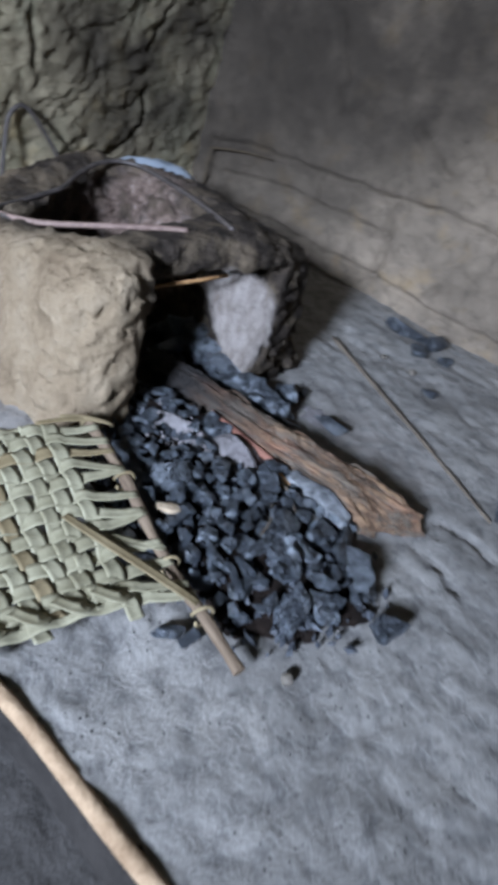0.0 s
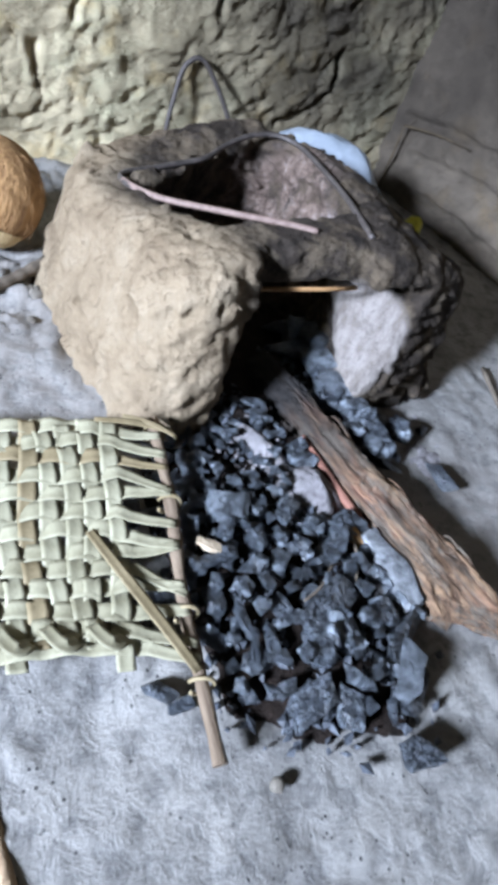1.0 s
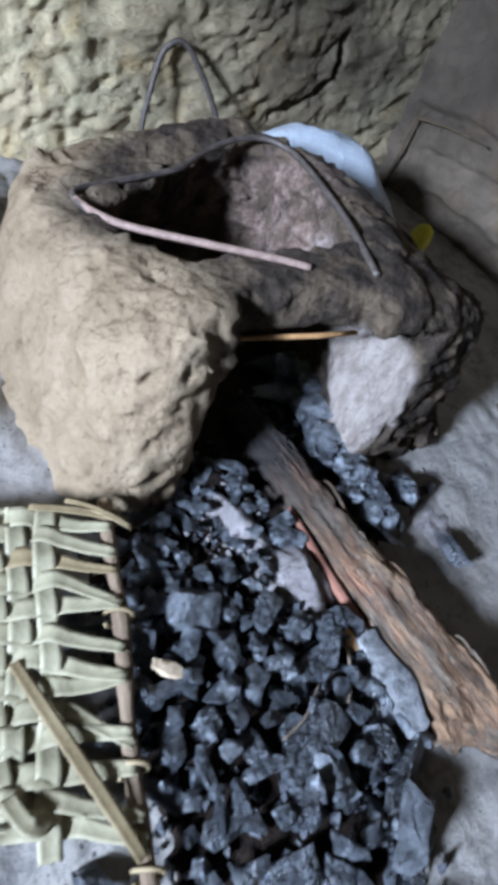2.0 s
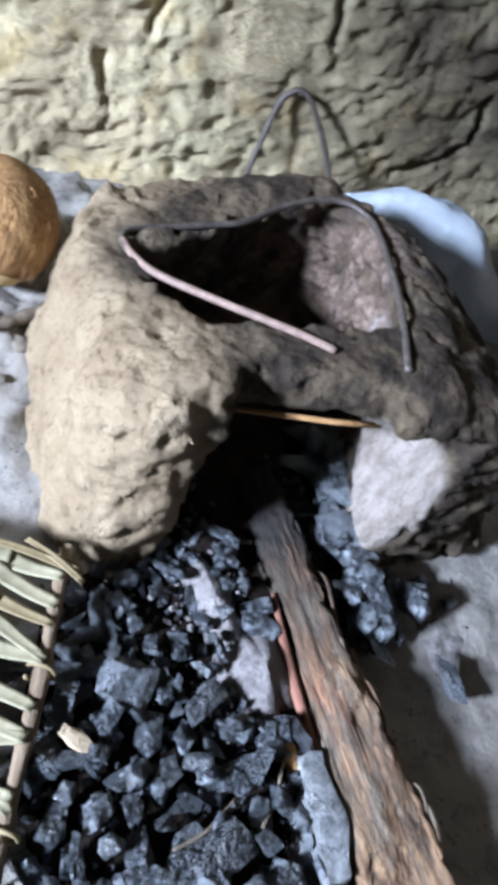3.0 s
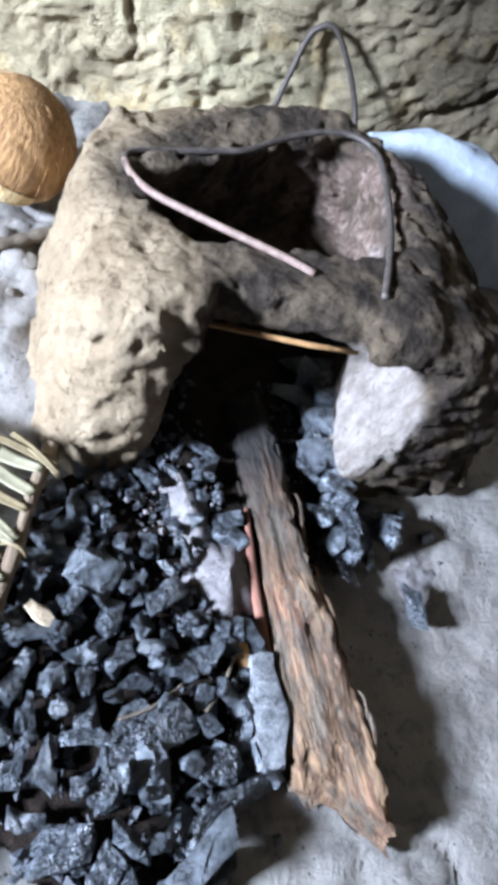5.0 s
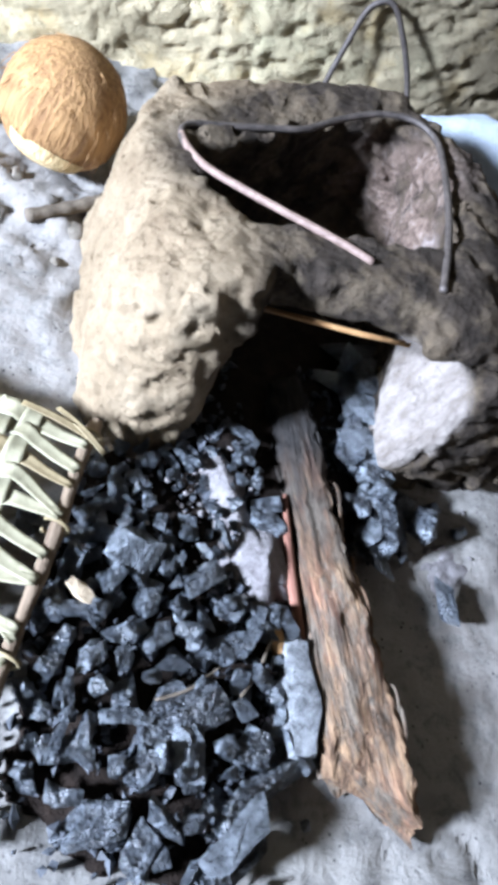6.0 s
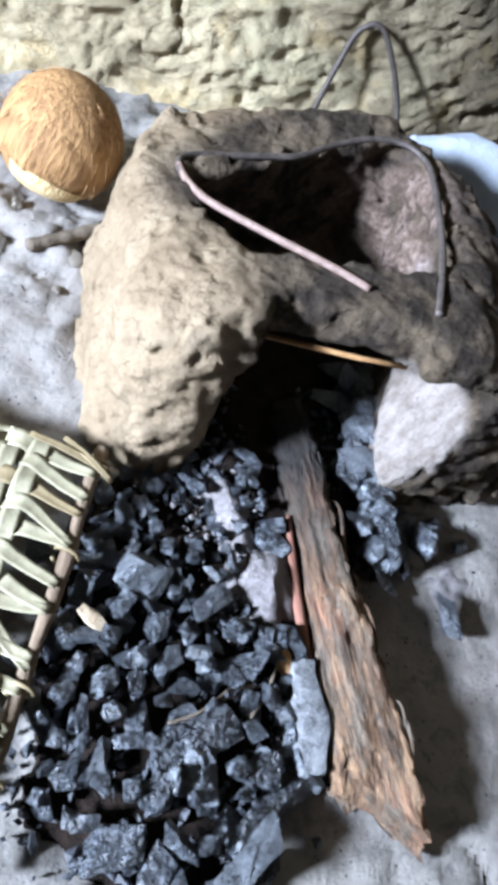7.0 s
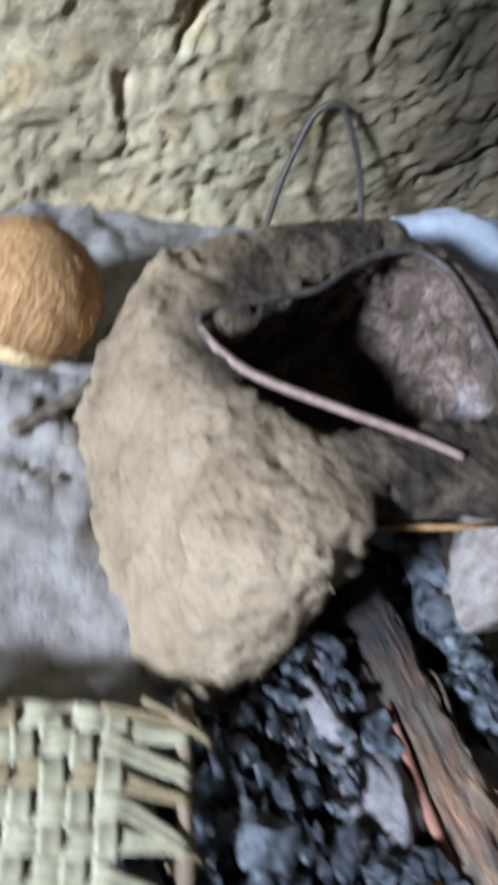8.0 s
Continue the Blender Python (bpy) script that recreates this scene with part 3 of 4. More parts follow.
# thin lath that carries the clay bridge over the fire mouth
verts, faces = tube([(0.468, 0.600, 0.1390), (0.51, 0.601, 0.1430), (0.55, 0.602, 0.147), (0.59, 0.606, 0.1505)], 0.0024, 8)
part("lath", mesh_of("lath", verts, faces, CHIP_RED), stove, "thin wooden lath under the bridge")

# hairpin tongs standing behind the stove against the wall
rod("fire_tongs", "hairpin iron fire tongs leaning on the mud wall", "tongs",
    [(0.505, 0.985, 0.006), (0.520, 1.058, 0.070), (0.527, 1.080, 0.117), (0.532, 1.088, 0.148), (0.541, 1.090, 0.162), (0.552, 1.091, 0.167), (0.564, 1.090, 0.162), (0.577, 1.088, 0.149), (0.602, 1.080, 0.119), (0.624, 1.066, 0.082), (0.655, 1.02, 0.006)], 0.0035, IRON)


# ---------------------------------------------------------------- firewood
def build_log():
    """Split log: local y runs from the near end (0) into the fire; a flat split top and a steep barky right side."""
    length, n = 0.350, 120
    a, b = Vector((0.640, 0.298, 0.0)), Vector((0.530, 0.632, 0.0))
    # section: x as a share of the half width, z in metres
    section = [(-1.0, 0.004), (-1.03, 0.012), (-0.96, 0.020), (-0.80, 0.026), (-0.6, 0.029), (-0.35, 0.0315), (-0.1, 0.0335), (0.15, 0.035), (0.4, 0.0365), (0.62, 0.0375), (0.80, 0.0380), (0.93, 0.0365), (1.0, 0.0325), (0.97, 0.027), (1.03, 0.021), (0.96, 0.014), (0.98, 0.007), (0.85, 0.001), (0.5, 0.0), (0.1, 0.0), (-0.3, 0.0), (-0.7, 0.0)]
    fine = []
    for (x0, z0), (x1, z1) in zip(section, section[1:] + section[:1]):
        fine += [(x0, z0), ((x0 * 2 + x1) / 3, (z0 * 2 + z1) / 3), ((x0 + 2 * x1) / 3, (z0 + 2 * z1) / 3)]
    sides = len(fine)
    verts, faces = [], []
    for k in range(n):
        t = k / (n - 1)
        w = 0.0315 - 0.019 * t + 0.002 * math.sin(9 * t)
        thick = 1.0 - 0.25 * max(0, t - 0.7)
        for cx, cz in fine:
            verts.append((cx * w, t * length, cz * thick))
        if k:
            for s in range(sides):
                q, r = (k - 1) * sides + s, (k - 1) * sides + (s + 1) % sides
                faces.append((q, r, r + sides, q + sides))
    faces.append(tuple(range(sides)))
    faces.append(tuple(range((n - 1) * sides, n * sides))[::-1])
    v = np.array(verts)
    up = np.clip(v[:, 2] / 0.03, 0, 1)
    right = np.clip(v[:, 0] / 0.02, 0, 1)
    g = np.c_[v[:, 0], v[:, 1] * 0.10, v[:, 2]]
    v[:, 2] += up * (0.0022 * rough_noise(g, 80, 81, 3, 0.6) - 0.006 * np.clip(0.20 - np.abs(lattice(g, 75, 89)), 0, 1) + 0.0024 * rough_noise(v, 60, 85, 3, 0.6))
    v[:, 0] += up * (0.0030 + 0.0035 * right) * rough_noise(np.c_[v[:, 0] * 0.2, v[:, 1], v[:, 2] * 1.5], 46, 83, 3, 0.65)
    # torn near end: fibres of uneven length, a low tongue reaching out on the right
    near_end = np.clip(1 - v[:, 1] / 0.05, 0, 1)
    tear = 0.010 * rough_noise(np.c_[v[:, 0], 0 * v[:, 0], v[:, 2] * 0.4], 110, 87, 2) - 0.62 * v[:, 0] - 0.012 * np.clip(v[:, 0] / 0.03, 0, 1)
    tear += 0.55 * np.clip(v[:, 2] - 0.012, 0, 1)
    v[:, 1] += tear * near_end
    v[:, 2] *= 1 - 0.45 * near_end * np.clip(1 - v[:, 0] / 0.03, 0, 1) * 0.8
    way = (b - a).normalized()
    side = way.cross(Vector((0, 0, 1))).normalized()
    m = Matrix(((*side, 0), (*way, 0), (*side.cross(way), 0), (0, 0, 0, 1))).transposed()
    m.translation = a + Vector((0, 0, 0.002))
    wood = thing("firewood_log", "split reddish-brown firewood log charred in the stove", "firewood", at=m)
    part("trunk", mesh_of("trunk", v, faces, LOG, angle=40), wood)
    # bark flakes standing off the right edge
    rnd = random.Random(5)
    for k in range(9):
        y = 0.04 + 0.25 * k / 8 + rnd.uniform(-0.014, 0.014)
        w = 0.0315 - 0.019 * y / length
        size = rnd.uniform(0.008, 0.030)
        line = [(w - 0.002, y - size, 0.026), (w + 0.0015, y - size * 0.3, rnd.uniform(0.029, 0.035)), (w + rnd.uniform(0.0, 0.004), y + size * 0.6, rnd.uniform(0.026, 0.037)), (w - 0.001, y + size, 0.028)]
        verts, faces = tube(smooth_line(line, 4), rnd.uniform(0.0010, 0.0021), 6, [0.35 + 0.75 * math.sin(math.pi * (0.06 + 0.88 * i / 12)) for i in range(13)])
        part("bark_flake", mesh_of("bark_flake", verts, faces, LOG, smooth=False), wood)
    # long red splinter lifting from the left side
    line = smooth_line([(-0.0275, 0.105, 0.016), (-0.0290, 0.14, 0.018), (-0.0275, 0.18, 0.021), (-0.022, 0.235, 0.025)], 8)
    verts, faces = tube(line, 0.0040, 8, [0.3 + 0.9 * math.sin(math.pi * (0.08 + 0.84 * k / (len(line) - 1))) for k in range(len(line))])
    part("splinter", mesh_of("splinter", verts, faces, LOG_RED), wood, "reddish splinter lifting off the side")
    return wood


log = build_log()


# ---------------------------------------------------------------- charcoal, ash and dust
def build_bed():
    """Black charcoal dust heaped in front of the fire mouth."""
    corners = [(0.376, 0.50), (0.40, 0.530), (0.44, 0.55), (0.43, 0.78), (0.63, 0.78), (0.655, 0.60), (0.63, 0.55), (0.60, 0.42), (0.568, 0.345), (0.562, 0.31), (0.560, 0.270), (0.535, 0.222), (0.50, 0.226), (0.43, 0.240), (0.388, 0.268), (0.374, 0.38)]
    xs, ys = np.arange(0.33, 0.69, 0.006), np.arange(0.17, 0.82, 0.006)
    gx, gy = np.meshgrid(xs, ys, indexing="ij")
    p = np.stack([gx.ravel(), gy.ravel(), 0 * gx.ravel()], 1)
    d = polygon_distance(p[:, 0], p[:, 1], corners) + 0.008 * rough_noise(p, 30, 91, 2)
    z = 0.013 * np.clip(-d / 0.045, -1, 1) + 0.003 * rough_noise(p, 45, 93, 3, 0.6) + 0.002
    n, m = len(xs), len(ys)
    i = np.arange(n * m).reshape(n, m)
    faces = np.stack([i[:-1, :-1], i[1:, :-1], i[1:, 1:], i[:-1, 1:]], -1).reshape(-1, 4)
    keep = (d[faces] < 0.012).all(1)
    z = np.where(d > 0, np.minimum(z, -0.004 - d), z)
    faces = faces[keep]
    used = np.unique(faces)
    remap = np.full(n * m, -1)
    remap[used] = np.arange(len(used))
    thing("coal_dust", "black charcoal dust heaped before the fire mouth", "dust", kind="stuff", mesh=mesh_of("coal_dust", np.c_[p[used, :2], z[used]], remap[faces], DUST))
    return corners


def bed_height(x, y, corners):
    d = float(polygon_distance(np.array([x]), np.array([y]), corners)[0])
    return 0.013 * min(max(-d / 0.045, 0), 1)


def ash_patch(x, y, rx, ry, height, turn, seed, label):
    """A low uneven heap of powder."""
    verts, faces = [], []
    rings, sides = 9, 30
    for r in range(rings + 1):
        for s in range(sides):
            a = 2 * math.pi * s / sides
            edge = 1 + 0.35 * noise.noise((math.cos(a) * 1.6 + seed, math.sin(a) * 1.6, seed * 0.7)) + 0.15 * noise.noise((math.cos(a) * 5, math.sin(a) * 5 + seed, 3))
            f = r / rings
            px, py = f * rx * edge * math.cos(a), f * ry * edge * math.sin(a)
            wx, wy = x + px * math.cos(turn) - py * math.sin(turn), y + px * math.sin(turn) + py * math.cos(turn)
            wz = height * (1 - f**1.7) + 0.004 * noise.noise((wx * 70, wy * 70, seed)) * (1 - f) + bed_height(wx, wy, BED) - 0.005 * f
            verts.append((wx, wy, wz))
    for r in range(rings):
        for s in range(sides):
            a, b = r * sides + s, r * sides + (s + 1) % sides
            faces.append((a, a + sides, b + sides, b))
    return thing("ash_heap", label, "ash", kind="stuff", mesh=mesh_of("ash_heap", verts, faces, ASH))


BED = build_bed()
ash_patch(0.534, 0.450, 0.040, 0.042, 0.022, 0.2, 1.0, "soft heap of pale grey wood ash")
ash_patch(0.494, 0.507, 0.025, 0.056, 0.019, 0.55, 2.3, "streak of pale grey wood ash")
ash_patch(0.712, 0.505, 0.050, 0.045, 0.003, 0.3, 3.1, "thin scatter of grey ash on the floor")
ash_patch(0.580, 0.345, 0.020, 0.040, 0.004, 0.1, 4.4, "thin scatter of grey ash on the floor")


def coal_mesh(seed, long):
    """A broken lump of charcoal with flat fracture faces."""
    rnd = random.Random(seed)
    bm = bmesh.new()
    for _ in range(rnd.randint(12, 18)):
        v = Vector((rnd.gauss(0, 1), rnd.gauss(0, 1), rnd.gauss(0, 1))).normalized()
        v = Vector([math.copysign(abs(c) ** 0.6, c) for c in v])
        bm.verts.new((v.x * 0.45 * rnd.uniform(0.7, 1.15), v.y * 0.45 * long * rnd.uniform(0.75, 1.15), v.z * 0.36 * rnd.uniform(0.75, 1.1)))
    out = bmesh.ops.convex_hull(bm, input=bm.verts[:])
    loose = list({g for g in out["geom_interior"] + out["geom_unused"] if isinstance(g, bmesh.types.BMVert)})
    bmesh.ops.delete(bm, geom=loose, context="VERTS")
    bmesh.ops.subdivide_edges(bm, edges=bm.edges[:], cuts=2, use_grid_fill=True)
    for v in bm.verts:
        v.co += 0.07 * noise.noise_vector(v.co * 2.2 + Vector((seed, 0, 0))) + 0.03 * noise.noise_vector(v.co * 7.5 + Vector((0, seed, 0)))
    bmesh.ops.triangulate(bm, faces=bm.faces[:])
    mesh = bpy.data.meshes.new("charcoal")
    bm.to_mesh(mesh)
    bm.free()
    mesh.materials.append(COAL)
    return mesh


LUMPS = [coal_mesh(s, 1.0 + 0.36 * (s % 5)) for s in range(14)]


def coal(x, y, z, size, turn, lean=(0, 0), shape=None, label="broken lump of black charcoal", stretch=1.0, group="charcoal lumps before the stove"):
    ob = thing("charcoal", label, "charcoal", group, mesh=LUMPS[(shape if shape is not None else random.randrange(14)) % 14])
    ob.matrix_world = pose(x, y, z, lean[0], lean[1], turn) @ Matrix.Diagonal((size, size * stretch, size, 1))
    return ob


def scatter_coals():
    rnd = random.Random(7)
    done = []
    # heap before the fire
    tries = 0
    while len(done) < 190 and tries < 12000:
        tries += 1
        x, y = rnd.uniform(0.37, 0.61), rnd.uniform(0.20, 0.56)
        d = float(polygon_distance(np.array([x]), np.array([y]), BED)[0])
        if d > -0.006:
            continue
        if math.hypot(x - 0.537, y - 0.447) < 0.036 or (abs(x - 0.497 + (y - 0.508) * 0.6) < 0.020 and 0.455 < y and rnd.random() < 0.88):
            continue
        # clear of the log
        if x > 0.562 + (0.42 - y) * 0.36 and y < 0.62:
            continue
        if math.hypot(x - 0.460, y - 0.485) < 0.027 and rnd.random() < 0.92:
            continue
        size = rnd.choice((0.014, 0.018, 0.022, 0.026, 0.031, 0.038)) * rnd.uniform(0.85, 1.15)
        if y > 0.43:
            size *= 0.62
        layer = sum(math.hypot(x - a, y - b) < 0.55 * (size + s) for a, b, s in done)
        if layer > (1 if size < 0.02 else 0):
            continue
        z = 0.008 + bed_height(x, y, BED) * 0.9 + size * 0.10 + layer * 0.008
        done.append((x, y, size))
        coal(x, y, z, size, rnd.uniform(0, 360), (rnd.gauss(0, 24), rnd.gauss(0, 22)), rnd.randrange(14))


scatter_coals()


def build_crumbs():
    """Splinters and crumbs too small to pick apart, filling the heap."""
    rnd = random.Random(23)
    verts, faces = [], []
    count = 0
    while count < 750:
        x, y = rnd.uniform(0.365, 0.66), rnd.uniform(0.20, 0.66)
        d = float(polygon_distance(np.array([x]), np.array([y]), BED)[0])
        if d > rnd.expovariate(1 / 0.010) or (x > 0.56 + (0.42 - y) * 0.36 and x < 0.63 + (0.42 - y) * 0.36):
            continue
        count += 1
        r = rnd.choice((0.0016, 0.002, 0.0026, 0.0034, 0.0040))
        turn = Euler((rnd.uniform(0, 6), rnd.uniform(0, 6), rnd.uniform(0, 6))).to_matrix()
        at = Vector((x, y, bed_height(x, y, BED) + 0.004 + r * 0.5))
        k = len(verts)
        for c in ((1, 0, 0), (-1, 0, 0), (0, 1, 0), (0, -1, 0), (0, 0, 1), (0, 0, -1)):
            v = Vector(c) * r * rnd.uniform(0.6, 1.4)
            v.x *= 1.8
            verts.append(at + turn @ v)
        faces += [tuple(k + q for q in f) for f in ((0, 2, 4), (2, 1, 4), (1, 3, 4), (3, 0, 4), (2, 0, 5), (1, 2, 5), (3, 1, 5), (0, 3, 5))]
    thing("charcoal_crumbs", "small crumbs of charcoal among the lumps", "charcoal", kind="stuff", mesh=mesh_of("charcoal_crumbs", verts, faces, CRUMB, smooth=False))


build_crumbs()


def build_flecks():
    """White flakes of ash lying on the lumps near the fire."""
    rnd = random.Random(41)
    verts, faces = [], []
    for _ in range(420):
        x, y = rnd.gauss(0.50, 0.045), rnd.gauss(0.485, 0.045)
        if rnd.random() < 0.3:
            x, y = rnd.gauss(0.575, 0.012), rnd.gauss(0.335, 0.022)
        elif rnd.random() < 0.2:
            x, y = rnd.gauss(0.69, 0.03), rnd.gauss(0.54, 0.022)
        if x > 0.555 + (0.42 - y) * 0.36 and x < 0.64 + (0.42 - y) * 0.36:
            continue
        r = rnd.choice((0.0010, 0.0015, 0.0021, 0.003))
        turn = Euler((rnd.gauss(0, 0.4), rnd.gauss(0, 0.4), rnd.uniform(0, 6))).to_matrix()
        at = Vector((x, y, bed_height(x, y, BED) + 0.0045 + (0.008 * rnd.random() if bed_height(x, y, BED) > 0.004 else -0.003)))
        k = len(verts)
        for i in range(5):
            a = i * 1.2566
            verts.append(at + turn @ Vector((math.cos(a) * r * rnd.uniform(0.7, 1.5), math.sin(a) * r * rnd.uniform(0.6, 1.2), 0)))
        verts.append(at + turn @ Vector((0, 0, r * 0.6)))
        faces += [(k + i, k + (i + 1) % 5, k + 5) for i in range(5)] + [tuple(k + i for i in (4, 3, 2, 1, 0))]
    thing("ash_flakes", "white flakes of ash scattered over the charcoal", "ash", kind="stuff", mesh=mesh_of("ash_flakes", verts, faces, ASH, smooth=False))


build_flecks()

# lumps beside the cheek, in the mouth and round the edge of the heap
LOOSE = [
    (0.686, 0.533, 0.016, 0.034, -20, 1.2), (0.668, 0.548, 0.013, 0.026, 70, 1.0), (0.732, 0.542, 0.007, 0.014, 130, 1.0), (0.664, 0.520, 0.012, 0.024, 15, 1.2), (0.640, 0.487, 0.014, 0.028, 30, 1.0),
    (0.706, 0.560, 0.007, 0.012, 30, 1.2), (0.646, 0.512, 0.015, 0.030, 80, 1.0),
    (0.713, 0.466, 0.011, 0.021, 20, 1.7), (0.612, 0.660, 0.030, 0.030, 0, 1.0), (0.600, 0.690, 0.028, 0.034, 90, 1.0),
    (0.530, 0.199, 0.014, 0.030, 65, 1.4), (0.553, 0.245, 0.014, 0.022, 165, 2.0),
    (0.338, 0.285, 0.010, 0.020, 30, 1.0), (0.352, 0.272, 0.008, 0.012, 100, 1.0), (0.345, 0.33, 0.010, 0.018, 40, 1.2),
    (0.335, 0.40, 0.010, 0.018, 90, 1.0), (0.352, 0.44, 0.010, 0.020, 10, 1.0), (0.355, 0.36, 0.010, 0.02, 60, 1.0),
    (1.085, 0.63, 0.015, 0.036, 20, 1.4), (1.125, 0.60, 0.016, 0.040, 80, 1.3), (1.06, 0.59, 0.012, 0.028, 140, 1.2),
    (0.965, 0.49, 0.008, 0.018, 30, 1.2), (1.10, 0.555, 0.008, 0.020, 60, 1.0), (0.86, 0.27, 0.012, 0.03, 120, 1.6),
]
for k, (x, y, z, size, turn, stretch) in enumerate(LOOSE):
    coal(x, y, z, size, turn, ((k * 37) % 40 - 20, (k * 53) % 40 - 20), k, "loose lump of black charcoal on the floor", stretch, "loose charcoal lumps")

rnd = random.Random(31)
for k in range(30):
    t = k / 29
    x, y = 0.596 + 0.040 * t + rnd.uniform(-0.013, 0.013), 0.672 - 0.160 * t + rnd.uniform(-0.010, 0.010)
    size = rnd.uniform(0.024, 0.040)
    lump = coal(x, y, 0.014 + 0.040 * (1 - t) * rnd.random() + size * 0.2, size, rnd.uniform(0, 360), (rnd.gauss(0, 25), rnd.gauss(0, 25)), k, "charcoal lump heaped against the stove cheek", 1.0, "charcoal lumps against the cheek")
    if k % 3 == 0:
        lump.data = lump.data.copy()
        lump.data.materials[0] = COAL_ASHY

# long lump whitened with ash beside the log
for x, y, size, turn in ((0.582, 0.318, 0.018, 40), (0.566, 0.330, 0.012, 100), (0.590, 0.308, 0.010, 10), (0.435, 0.428, 0.043, 75), (0.412, 0.470, 0.022, 20), (0.520, 0.408, 0.024, 15), (0.548, 0.408, 0.018, 80), (0.500, 0.300, 0.030, 30), (0.545, 0.262, 0.032, 140)):
    lump = coal(x, y, 0.014 + size * 0.28, size, turn, (12, -8), int(size * 1000), "charcoal lump whitened with ash", 1.0, "loose charcoal lumps")
    lump.data = lump.data.copy()
    lump.data.materials[0] = COAL_ASHY
coal(0.548, 0.283, 0.016, 0.030, -52, (0, 6), 4, "long burnt stick of charcoal at the heap's edge", 1.5, "loose charcoal lumps")
coal(0.488, 0.322, 0.024, 0.036, -60, (6, 4), 9, "broad flat slab of charcoal on the heap", 1.1, "loose charcoal lumps")


def sliver(name, label, category, x, y, z, length, width, thick, turn, lean, material, seed):
    """A split chip of wood with torn ends."""
    verts, faces = [], []
    n, sides = 9, 8
    for k in range(n):
        t = k / (n - 1)
        f = 0.45 + 0.55 * math.sin(math.pi * min(max(t, 0.12), 0.88))
        for s in range(sides):
            a = 2 * math.pi * s / sides
            c, v = math.copysign(abs(math.cos(a)) ** 0.6, math.cos(a)), math.copysign(abs(math.sin(a)) ** 0.6, math.sin(a))
            w = 1 + 0.25 * noise.noise((c * 2 + seed, t * 4, v * 2))
            end = 0.10 * noise.noise((c * 3, v * 3, seed + t)) if k in (0, n - 1) else 0
            verts.append((c * width * 0.5 * f * w, (t - 0.5 + end) * length, v * thick * 0.5 * f * w))
        if k:
            for s in range(sides):
                p, q = (k - 1) * sides + s, (k - 1) * sides + (s + 1) % sides
                faces.append((p, q, q + sides, p + sides))
    faces += [tuple(range(sides)), tuple(range((n - 1) * sides, n * sides))[::-1]]
    return thing(name, label, category, mesh=mesh_of(name, verts, faces, material, angle=45), at=pose(x, y, z, lean, 0, turn))


sliver("charcoal", "long charcoal lump whitened with ash beside the log", "charcoal", 0.5765, 0.355, 0.020, 0.082, 0.031, 0.026, 12, 2, ASH_CRUST, 7)
sliver("wood_chip", "pale split wood chip lying on the charcoal", "wood chip", 0.404, 0.390, 0.029, 0.026, 0.012, 0.007, 62, 8, CHIP, 1)
sliver("wood_chip", "orange half-burnt wood chip in the charcoal", "wood chip", 0.553, 0.394, 0.022, 0.024, 0.014, 0.010, 25, 10, CHIP_RED, 2)


def twig(name, label, points, radius, material=TWIG, taper=0.55):
    line = smooth_line(points, 7)
    n = len(line)
    verts, faces = tube(line, radius, 8, [1 - (1 - taper) * k / (n - 1) + 0.12 * math.sin(k * 1.9) for k in range(n)])
    return thing(name, label, "twig", mesh=mesh_of(name, verts, faces, material))


twig("twig", "short grey stick lying on the floor by the stove", [(0.262, 0.735, 0.010), (0.292, 0.758, 0.013), (0.325, 0.785, 0.018)], 0.0062, taper=1.1)
twig("twig", "thin burnt twig lying across the charcoal", [(0.530, 0.345, 0.026), (0.541, 0.365, 0.028), (0.547, 0.385, 0.027), (0.556, 0.402, 0.024)], 0.0018)
twig("twig", "thin grey twig lying across the charcoal", [(0.470, 0.330, 0.028), (0.492, 0.342, 0.030), (0.512, 0.362, 0.028)], 0.0015)
twig("twig", "thin dark stick leaning on the sooty wall", [(0.991, 1.165, -0.004), (0.990, 1.169, 0.059), (0.988, 1.173, 0.122)], 0.0030, DARK_BROWN)
twig("twig", "thin dark stick lying against the sooty wall", [(0.988, 1.173, 0.122), (1.012, 1.111, 0.141), (1.037, 1.049, 0.152)], 0.0026, DARK_BROWN)
twig("twig", "long thin dark stick lying on the floor", [(0.915, 0.662, 0.006), (0.880, 0.535, 0.006), (0.845, 0.405, 0.006), (0.800, 0.255, 0.006)], 0.0034)


def clod_mesh(seed, material):
    bm = bmesh.new()
    bmesh.ops.create_icosphere(bm, subdivisions=3, radius=0.5)
    for v in bm.verts:
        v.co *= 1 + 0.28 * noise.noise(v.co * 2.2 + Vector((seed, 0, 0))) + 0.10 * noise.noise(v.co * 7 + Vector((0, seed, 0)))
        v.co.z *= 0.72
    mesh = bpy.data.meshes.new("clod")
    bm.to_mesh(mesh)
    bm.free()
    mesh.materials.append(material)
    shade(mesh)
    return mesh


CLODS = [clod_mesh(s, STONE) for s in (1.0, 5.0, 9.0)]
for k, (x, y, size) in enumerate([(0.292, 0.742, 0.016), (0.308, 0.741, 0.020), (0.278, 0.752, 0.011), (0.250, 0.775, 0.012), (0.300, 0.700, 0.009), (0.236, 0.79, 0.014), (0.205, 0.80, 0.018), (0.19, 0.86, 0.022), (0.215, 0.90, 0.02), (0.318, 0.755, 0.012), (1.0, 0.55, 0.012), (0.98, 0.60, 0.010)]):
    ob = thing("clod", "small pale clay clod on the floor", "clod", "clay clods by the stove", mesh=CLODS[k % 3])
    ob.matrix_world = pose(x, y, size * 0.27, 0, 0, k * 73) @ Matrix.Diagonal((size, size * 1.1, size, 1))
